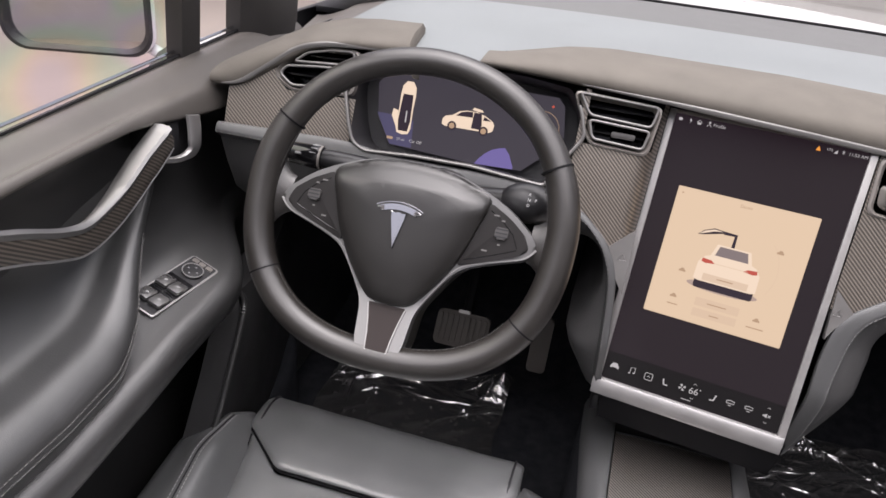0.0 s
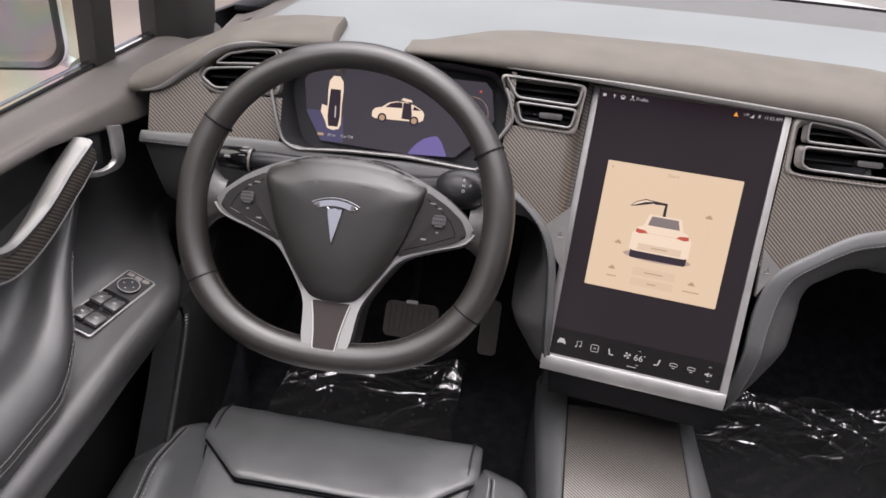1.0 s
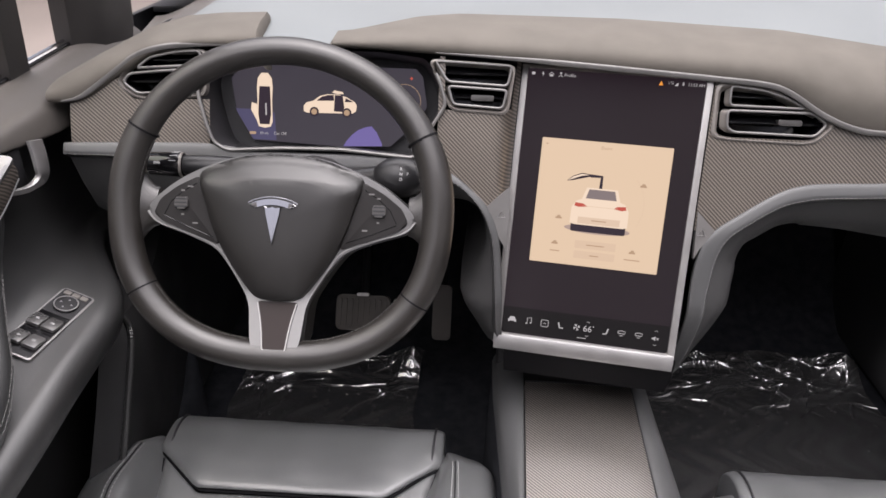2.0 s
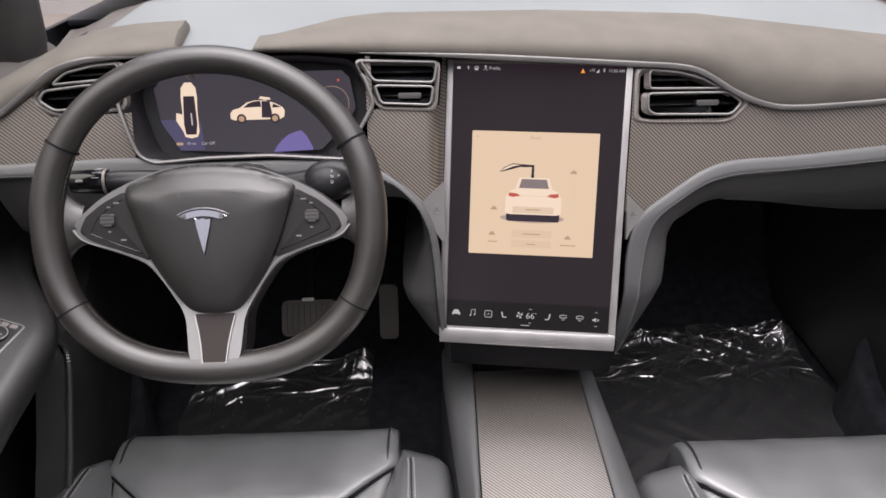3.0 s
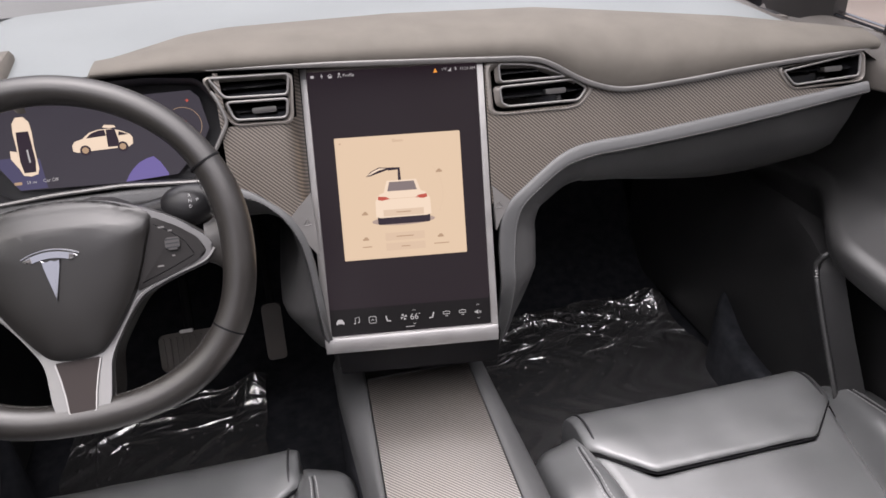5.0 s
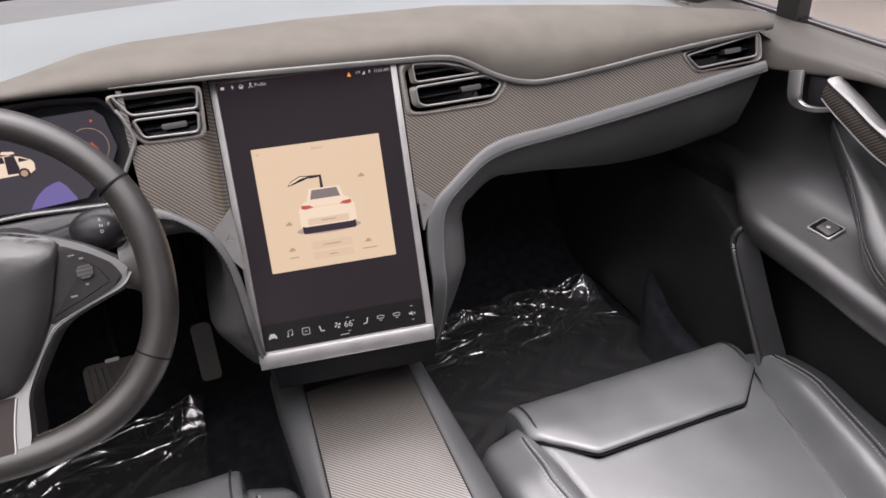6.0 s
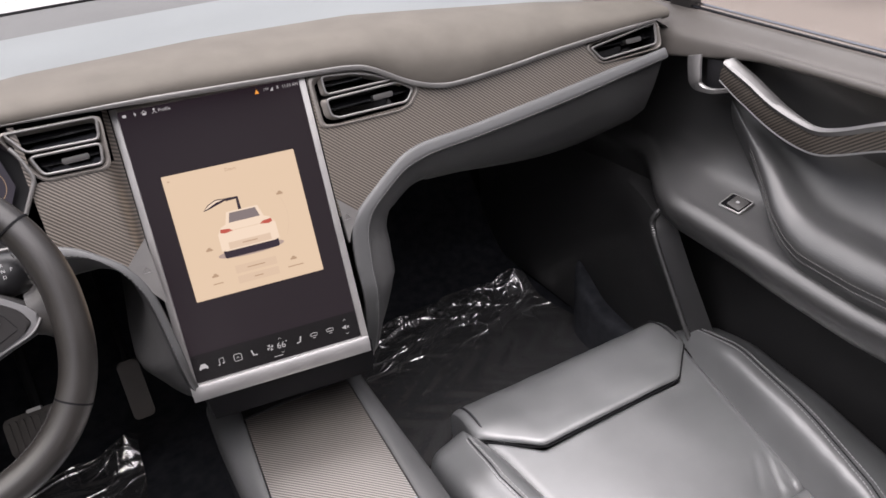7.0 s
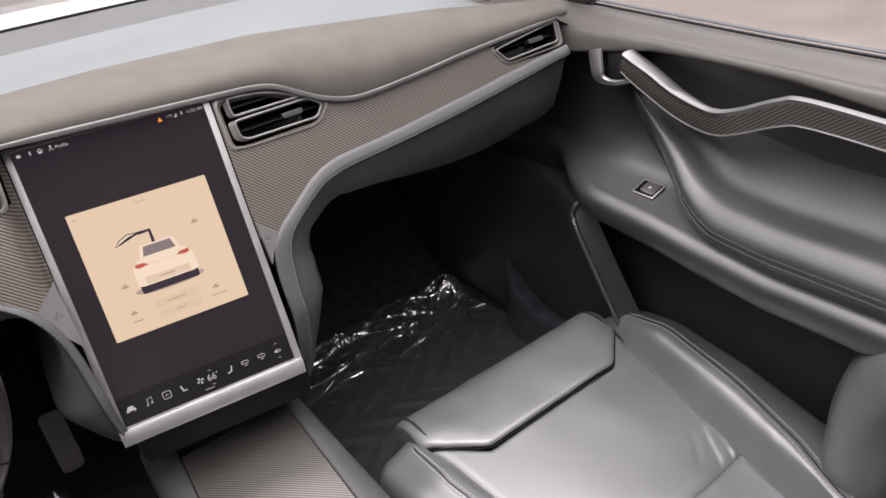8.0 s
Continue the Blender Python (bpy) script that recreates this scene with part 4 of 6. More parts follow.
def side_car(cx, cy, k):
    q = lambda pts: [(cx + x * k, cy + y * k) for x, y in pts]
    lcd("car_side_view", q(((-0.041, -0.01), (-0.041, -0.002), (-0.037, 0.003), (-0.026, 0.006), (-0.016, 0.0135), (-0.004, 0.0165), (0.012, 0.0165), (0.026, 0.0125), (0.038, 0.006), (0.041, 0.001), (0.04, -0.008), (0.034, -0.0115), (-0.036, -0.0125))), 0.0012, UI_CAR, disp, "cream car from the side")
    lcd("car_windows", q(((-0.021, 0.006), (-0.013, 0.0125), (-0.003, 0.0152), (0.005, 0.0155), (0.006, 0.007))), 0.0017, UI_INK, disp, "dark windows")
    lcd("open_doorway", q(((0.006, -0.009), (0.007, 0.0155), (0.019, 0.015), (0.022, -0.003), (0.019, -0.0095))), 0.0017, UI_INK, disp, "dark open doorway")
    lcd("raised_door", q(((0.003, 0.019), (0.006, 0.0225), (0.019, 0.0205), (0.021, 0.0175), (0.012, 0.017))), 0.0017, UI_CAR, disp, "raised door")
    lcd("rear_glass", q(((0.0225, 0.0055), (0.024, 0.0115), (0.036, 0.006))), 0.0017, UI_INK, disp)
    for wx in (-0.0245, 0.026):
        lcd("car_wheel", [(cx + p[0] * k, cy + p[1] * k) for p in disc(wx, -0.0105, 0.0072, n=16)], 0.0019, UI_INK, disp, "dark wheel")
        lcd("wheel_disc", [(cx + p[0] * k, cy + p[1] * k) for p in disc(wx, -0.0105, 0.0045, n=14)], 0.0024, UI_DIM, disp)


side_car(0.003, 0.003, 0.9)
lcd("dial_ring", stroke([(0.105 + 0.023 * math.cos(w), 0.012 + 0.023 * math.sin(w)) for w in np.linspace(-1.6, 2.0, 26)], 0.0006), 0.001, UI_DIM, disp)
lcd("red_mark", disc(0.1145, 0.043, 0.0022, n=4), 0.001, UI_RED, disp, "red warning symbol")
lcd("orange_mark", stroke([(0.098, 0.008), (0.103, 0.016), (0.105, 0.01), (0.108, 0.016), (0.114, 0.006)], 0.004), 0.001, UI_RED, disp, "orange-red symbols")
tm = PLACE[cluster].inverted() @ dm
writing("state_line", "Car Off", 0.0058, (-0.067, -0.0385, 0.0012), UI_WHITE, disp, m=tm)
writing("range_line", "59 mi", 0.0052, (-0.0895, -0.0387, 0.0012), UI_WHITE, disp, m=tm)
lcd("battery_bar", rounded(-0.11, -0.0405, -0.101, -0.0368, 0.001), 0.001, UI_DIM, disp)

# ---------------------------------------------------------------- steering wheel
WM = Matrix.Translation((-0.383, -0.186, 0.70)) @ pose(0, 0, 0, 64, 0, 0)
wheel = thing("steering_wheel", label="black leather steering wheel with satin spokes", category="steering wheel", m=WM)


def rim_point(w):
    c, s = math.cos(w), math.sin(w)
    e = 2.0 / 2.0 if s >= 0 else 2.0 / 2.4
    return Vector((0.003 + 0.1742 * math.copysign(abs(c) ** e, c), 0.1665 * math.copysign(abs(s) ** e, s), 0.0))


path, rad = [], []
for k in range(120):
    w = 2 * math.pi * k / 120
    grip = max(0.0, min(1.0, (0.75 - math.sin(w)) / 0.6))      # the rim is fuller below the top arc
    grip = 0.0022 * grip * grip * (3 - 2 * grip)
    p = rim_point(w)
    path.append(p * (1 - 0.8 * grip / p.length))
    rad.append(0.0150 + grip)
part("rim", tube(path, rad, 18, True), WHEEL_LEATHER, wheel, "smooth black leather rim", local=True)
for w in (28, 152, 212, 328):
    a, b = rim_point(radians(w - 0.35)), rim_point(radians(w + 0.35))
    part("rim_seam", tube([a * 0.992, b * 0.992], 0.01765, 18), CAVITY, wheel, "dark leather joint", local=True)
# inner stitching on the lower grips
for w0, w1 in ((214, 262), (278, 326), (154, 172), (8, 26)):
    pts = []
    for w in np.linspace(w0, w1, 30):
        p = rim_point(radians(w))
        q = p * (1 - 0.0191 / p.length)
        pts.append(Vector((q.x, q.y, 0.004)))
    part("rim_stitching", stitches(pts, 0.0006), RIM_THREAD, wheel, local=True)

SPOKE = [(-0.149, -0.012), (-0.141, 0.002), (-0.116, 0.023), (-0.088, 0.038), (-0.05, 0.052), (0, 0.057), (0.05, 0.052), (0.088, 0.038), (0.116, 0.023), (0.141, 0.002), (0.149, -0.012), (0.136, -0.0245), (0.1, -0.036), (0.07, -0.0485), (0.053, -0.071), (0.035, -0.1), (0.031, -0.112), (0.0275, -0.148), (0.0205, -0.163), (0.013, -0.1665), (-0.013, -0.1665), (-0.0205, -0.163), (-0.0275, -0.148), (-0.031, -0.112), (-0.035, -0.1), (-0.053, -0.071), (-0.07, -0.0485), (-0.1, -0.036), (-0.136, -0.0245)]
SX = 0.004
sp = soften([(x + SX, y) for x, y in SPOKE], 0.014, 4)
def swell(bm):
    """The lower spoke comes forward over the rim."""
    for k in range(9):
        bmesh.ops.bisect_plane(bm, geom=bm.verts[:] + bm.edges[:] + bm.faces[:], plane_co=(0, -0.092 - 0.008 * k, 0), plane_no=(0, 1, 0))
    for v_ in bm.verts:
        v_.co.z += 0.0148 * max(0.0, min(1.0, (-v_.co.y - 0.092) / 0.072)) ** 1.15
    return bm


part("spoke_frame", swell(slab(sp, -0.03, 0.0, 0.004, 3)), SPOKE_METAL, wheel, "satin metal spoke frame", local=True)
for s in (-1, 1):
    lower_edge = [(0.1485, -0.0125), (0.136, -0.0245), (0.1, -0.036), (0.07, -0.0485), (0.053, -0.071), (0.035, -0.1), (0.031, -0.112)]
    part("edge_bead", tube(curve([(SX + s * x * 0.992, y + 0.0012, -0.0006) for x, y in lower_edge], 5), 0.0013, 6), SATIN, wheel, "bright edge of the spoke", local=True)
back = [(SX + (x - SX) * 1.01, y - 0.002) for x, y in sp]
part("spoke_back", slab(back, -0.05, -0.008, 0.004), WHEEL_LEATHER, wheel, "dark back of the spokes", local=True)
for s in (-1, 1):
    rows = []
    for k in range(7):
        t = k / 6
        x = SX + s * (0.139 + 0.032 * t)
        h = 0.021 + 0.04 * t ** 1.7
        rows.append([Vector((x, -0.006 + h * math.sin(w), -0.013 + (0.0105 + 0.006 * t) * math.cos(w))) for w in np.linspace(0, 2 * math.pi, 17)[:-1]])
    part("spoke_root", grid(rows, around=True, caps=True), WHEEL_LEATHER, wheel, "leather covered spoke root", local=True)
    pod = [(SX + s * x, y) for x, y in ((0.14, -0.0135), (0.132, 0.0025), (0.114, 0.0165), (0.09, 0.0295), (0.08, -0.001), (0.066, -0.0455), (0.1, -0.033), (0.128, -0.0225))]
    p = part("button_pod", slab(soften(pod, 0.005, 3), -0.004, 0.0035, 0.0015), POD, wheel, "dark switch pod", local=True)
    part("scroll_wheel", slab(rounded(SX + s * 0.108 - 0.0072, -0.0075, SX + s * 0.108 + 0.0072, 0.0055, 0.003), 0.0, 0.0068, 0.003, 3), KEY, p, "ribbed scroll wheel", local=True)
    for k in range(3):
        yy = -0.0055 + 0.004 * k
        part("rib", slab([(SX + s * 0.108 - 0.0065, yy), (SX + s * 0.108 + 0.0065, yy), (SX + s * 0.108 + 0.0065, yy + 0.0016), (SX + s * 0.108 - 0.0065, yy + 0.0014)], 0.0064, 0.0072), PLASTIC, p, local=True)
    part("pod_groove", tube([Vector((SX + s * x, y, 0.0035)) for x, y in ((0.127, -0.014), (0.12, 0.0), (0.108, 0.011), (0.092, 0.021))], 0.0005, 4), GLOSS_BLACK, p, local=True)
    part("pod_groove", tube([Vector((SX + s * x, y, 0.0035)) for x, y in ((0.127, -0.0155), (0.1, -0.027), (0.073, -0.037))], 0.0005, 4), GLOSS_BLACK, p, local=True)
    for bx, by, bw in ((0.107, 0.0125, 0.004), (0.107, -0.0135, 0.003), (0.099, 0.017, 0.006), (0.093, -0.0225, 0.006)):
        part("key_mark", slab(rounded(SX + s * bx - bw / 2, by - 0.0009, SX + s * bx + bw / 2, by + 0.0009, 0.0004), 0.0035, 0.0039), KEY_MARK, p, local=True)
HUB = [(-0.0905, 0.03), (-0.07, 0.043), (-0.04, 0.0525), (0, 0.056), (0.04, 0.0525), (0.07, 0.043), (0.0905, 0.03), (0.083, 0.0), (0.072, -0.032), (0.054, -0.064), (0.032, -0.094), (0.02, -0.103), (0, -0.105), (-0.02, -0.103), (-0.032, -0.094), (-0.054, -0.064), (-0.072, -0.032), (-0.083, 0.0)]
hub = [(p.x + SX, p.y) for p in curve([(x, y, 0) for x, y in HUB], 4, True)]
bm = dome(hub, 0.0, 0.017, 10, 3.2)
for k in range(6):      # a crest near the top, above which the cover falls away
    bmesh.ops.bisect_plane(bm, geom=bm.verts[:] + bm.edges[:] + bm.faces[:], plane_co=(0, 0.026 + 0.004 * k, 0), plane_no=(0, 1, 0))
for v_ in bm.verts:
    v_.co.z = max(min(v_.co.z, 0.0), v_.co.z - 0.42 * max(0.0, v_.co.y - 0.028 + 1.2 * (v_.co.x - SX) ** 2))
part("airbag_cover", bm, PAD_DARK, wheel, "grained dark airbag cover", local=True)
INSET = soften([(SX - 0.0215, -0.1045), (SX, -0.1045), (SX + 0.0215, -0.1045), (SX + 0.0175, -0.122), (SX + 0.0145, -0.138), (SX + 0.0125, -0.1555), (SX + 0.009, -0.158), (SX - 0.009, -0.158), (SX - 0.0125, -0.1555), (SX - 0.0145, -0.138), (SX - 0.0175, -0.122)], 0.002, 2)
part("lower_inset", swell(slab(INSET, -0.004, 0.0014, 0.0005)), DARK_TRIM, wheel, "dark inset of the lower spoke", local=True)
bead = [Vector((SX + s * x, y, 0.0008)) for s, x, y in ((-1, 0.0215, -0.106), (-1, 0.0175, -0.122), (-1, 0.0145, -0.138), (-1, 0.0127, -0.1545), (-1, 0.0095, -0.158), (1, 0.0095, -0.158), (1, 0.0127, -0.1545), (1, 0.0145, -0.138), (1, 0.0175, -0.122), (1, 0.0215, -0.106))]
part("inset_bead", swell(tube(bead, 0.0011, 6)), SATIN, wheel, "thin bright bead round the inset", local=True)
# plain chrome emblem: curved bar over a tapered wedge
ez = 0.0165
arc = [(0.0533 * math.sin(a), -0.046 + 0.0533 * math.cos(a)) for a in np.linspace(-0.5, 0.5, 13)]
arc2 = [(0.047 * math.sin(a), -0.046 + 0.047 * math.cos(a)) for a in np.linspace(0.42, -0.42, 13)]
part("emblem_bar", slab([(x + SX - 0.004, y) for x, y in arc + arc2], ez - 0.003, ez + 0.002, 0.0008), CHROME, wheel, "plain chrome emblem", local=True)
part("emblem_line", tube([Vector((SX - 0.004 + 0.0555 * math.sin(a), -0.046 + 0.0555 * math.cos(a), ez + 0.0006)) for a in np.linspace(-0.5, 0.5, 15)], 0.0007, 6), CHROME, wheel, local=True)
part("emblem_wedge", slab([(SX - 0.004 + x, y) for x, y in ((-0.0095, 0.0), (-0.0035, -0.0035), (0, 0.0), (0.0035, -0.0035), (0.0095, 0.0), (0.0065, -0.008), (0.0005, -0.041), (-0.0005, -0.041), (-0.0065, -0.008))], ez - 0.003, ez + 0.0025, 0.0008), CHROME, wheel, local=True)

# column shroud, stalks
column = whole("steering_column", tube(curve([WM @ Vector((0.004, 0.0, -0.05)), WM @ Vector((0.004, 0.005, -0.12)), WM @ Vector((0.004, 0.01, -0.24))], 4), [0.05] * 5 + [0.06] * 4, 20), PLASTIC, "matt black steering column shroud", "steering column")
stalk = thing("indicator_stalk", WM @ Vector((-0.1, 0.045, -0.06)), "black indicator stalk with a knurled end", "stalk")
a, b = WM @ Vector((-0.03, 0.042, -0.065)), WM @ Vector((-0.168, 0.043, -0.05))
part("lever", tube([a + (b - a) * t for t in (0, 0.2, 0.45, 0.62, 0.7)], [0.011, 0.012, 0.0125, 0.0125, 0.011], 16), STALK, stalk, "matt black lever", sharp=60)
kn = part("end_knob", tube([a + (b - a) * t for t in (0.7, 0.71, 0.72, 0.98, 1.0)], [0.0125, 0.0145, 0.0145, 0.013, 0.011], 20), GLOSS_BLACK, stalk, "black turning knob")
for t in (0.705, 0.985):
    part("metal_ring", tube([a + (b - a) * t, a + (b - a) * (t + 0.02)], 0.0146 if t < 0.9 else 0.0125, 20), SATIN_DARK, kn, "thin satin ring")
for k in range(5):
    w = radians(40 + 25 * k)
    o = Vector((0, -math.cos(w), math.sin(w))) * 0.0146
    part("grip_mark", tube([a + (b - a) * 0.735 + o, a + (b - a) * 0.79 + o], 0.0005, 4), MARK, kn)
part("symbol_mark", tube([a + (b - a) * 0.86 + Vector((0, -0.0127, 0.006)), a + (b - a) * 0.91 + Vector((0, -0.0125, 0.006))], 0.0016, 6), MARK, kn)
gear = thing("gear_stalk", WM @ Vector((0.12, 0.04, -0.06)), "black gear selector stalk with white marks", "stalk")
a, b = WM @ Vector((0.05, 0.034, -0.07)), WM @ Vector((0.148, 0.04, -0.05))
part("lever", tube([a + (b - a) * t for t in (0, 0.3, 0.6, 0.8)], [0.011, 0.0125, 0.0155, 0.018], 18), STALK, gear, "smooth black lever", sharp=60)
bm = bmesh.new()
bmesh.ops.create_uvsphere(bm, u_segments=28, v_segments=18, radius=1.0)
bm.transform(WM @ Matrix.Translation((0.128, 0.039, -0.054)) @ Matrix.Diagonal((0.034, 0.0235, 0.02, 1.0)))
part("knob", bm, STALK, gear, "rounded black knob", sharp=80)
gm = WM @ pose(0.13, 0.041, -0.0325)
for ch, gx, gy in (("R", 0, 0.0065), ("N", 0, 0.0005), ("D", 0, -0.0055), ("P", 0.0075, 0.0008)):
    writing("gear_letter", ch, 0.0048, (gx, gy, 0), GEAR_MARK, gear, m=PLACE[gear].inverted() @ gm)

# ---------------------------------------------------------------- pedals
brake = thing("brake_pedal", (-0.375, 0.24, 0.26), "wide brake pedal with a ribbed rubber face", "pedal", "foot pedals")
bm = slab(rounded(-0.05, -0.033, 0.05, 0.033, 0.01), -0.008, 0.006, 0.003)
pm = Matrix.Translation((-0.366, 0.207, 0.29)) @ pose(0, 0, 0, 58, 0, 0)
bm.transform(pm)
pp = part("pad", bm, RUBBER, brake, "grey rubber pedal pad")
for k in range(9):
    bm = slab(rounded(-0.043 + 0.0105 * k - 0.0032, -0.026, -0.043 + 0.0105 * k + 0.0032, 0.026, 0.002), 0.005, 0.0085, 0.001)
    bm.transform(pm)
    part("rib", bm, RUBBER, pp)
part("arm", tube([Vector((-0.366, 0.23, 0.29)), Vector((-0.366, 0.29, 0.38)), Vector((-0.36, 0.36, 0.55))], 0.009, 8), CAVITY, brake, "black pedal arm")
bm = slab(rounded(-0.012, 0.031, 0.01, 0.037, 0.002), 0.0, 0.01, 0.001)
bm.transform(pm)
part("pad_clip", bm, SATIN, brake, "bright metal clip")
gas = thing("accelerator_pedal", (-0.22, 0.25, 0.25), "narrow black accelerator pedal", "pedal", "foot pedals")
bm = slab(rounded(-0.0175, -0.052, 0.0175, 0.052, 0.008), -0.008, 0.005, 0.003)
bm.transform(Matrix.Translation((-0.22, 0.235, 0.28)) @ pose(0, 0, 0, 62, 0, 0))
part("pad", bm, RUBBER, gas, "narrow rubber pad")
part("arm", tube([Vector((-0.22, 0.262, 0.28)), Vector((-0.22, 0.32, 0.4)), Vector((-0.22, 0.36, 0.5))], 0.007, 8), CAVITY, gas, "black pedal arm")

# ---------------------------------------------------------------- centre console
console = thing("centre_console", (0, -0.3, 0.02), "grey console with a carbon lid between the seats", "console")


rows = []
for y in np.linspace(-0.004, -1.0, 24):
    z = 0.322 - 0.01 * max(0, -y - 0.3)
    xa, xb = (-0.0765 + 0.035 * y if y > -0.3 else -0.087), (0.087 + 0.02 * y if y > -0.3 else 0.081)
    rows.append([Vector((xa, y, z - 0.02))] + [Vector((xa + (xb - xa) * k / 8, y, z + 0.0015 * math.sin(math.pi * k / 8))) for k in range(9)] + [Vector((xb, y, z - 0.02))])
bm = grid(rows)
part("carbon_lid", bm, CARBON_FLAT, console, "carbon weave sliding lid")
part("lid_edge", tube([rows[0][k] + Vector((0, 0.002, -0.0015)) for k in range(1, 10)], 0.0022, 6), PLASTIC, console, "dark front lip")
for s in (-1, 1):
    rows, sides = [], []
    for y in np.linspace(0.08, -1.0, 24):
        yy = min(y, -0.004)
        xi = (-0.0775 + 0.035 * yy if yy > -0.3 else -0.088) if s < 0 else (0.088 + 0.02 * yy if yy > -0.3 else 0.082)
        xo = -0.124 + 0.06 * min(0.25, -yy) if s < 0 else 0.118 + 0.024 * min(0.25, -yy)
        z = 0.322 - 0.01 * max(0, -y - 0.3)
        rows.append(curve([(xi, y, z - 0.03), (xi, y, z - 0.004), (xi + s * 0.006, y, z + 0.001), ((xi + xo) / 2, y, z - 0.002), (xo - s * 0.004, y, z - 0.012), (xo + s * 0.002, y, z - 0.03)], 3))
        sides.append([Vector((xo + s * dx, y, zz)) for dx, zz in ((0.0015, z - 0.026), (0.001, z - 0.05), (0.004, z - 0.16), (0.006, 0.0))])
    part("side_rail", grid(rows), LIP, console, "soft grey side rail")
    # Carpet black puts the shade of the console's side into its colour.
    part("side_wall", grid(sides), CARPET, console, "side wall of the console, darkened for shade")
part("front_wall", box(-0.12, 0.12, 0.05, 0.09, 0.0, 0.34, 0.005), PLASTIC, console, "dark front wall")
tower = thing("screen_pedestal", (0, 0.0, 0.33), "dark box under the touchscreen", "pedestal")
rows = []
for z, y, w in ((0.437, -0.068, 0.117), (0.405, -0.066, 0.116), (0.375, -0.058, 0.114), (0.362, -0.03, 0.112), (0.352, 0.03, 0.11), (0.33, 0.07, 0.11), (0.2, 0.09, 0.11)):
    rows.append([Vector((-w - 0.002, y + 0.3, z))] + [Vector((x * w, y - x * 0.016, z)) for x in np.linspace(-1, 1, 12)] + [Vector((w + 0.002, y + 0.3, z))])
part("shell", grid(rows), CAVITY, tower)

# ---------------------------------------------------------------- seats
def wrinkle(x, y, amp):
    return amp * (abs(noise.noise((x * 38 + y * 8, y * 11, 3.1))) - 0.25)


def creases(x, y):
    """Short pulled folds in the leather, running to the seam at the back of the cushion."""
    d = 0.0
    for cx, cy, slant, half_len, depth in ((0.108, -0.326, 0.85, 0.026, 0.0018), (0.128, -0.338, 0.6, 0.036, 0.0036), (0.145, -0.35, 0.42, 0.03, 0.003)):
        ends = max(0.0, 1 - ((y - cy) / half_len) ** 2)
        for s_ in (-1, 1):
            q = (s_ * x - cx - slant * (y - cy)) / 0.005
            d += depth * ends * math.exp(-q * q)
    return d


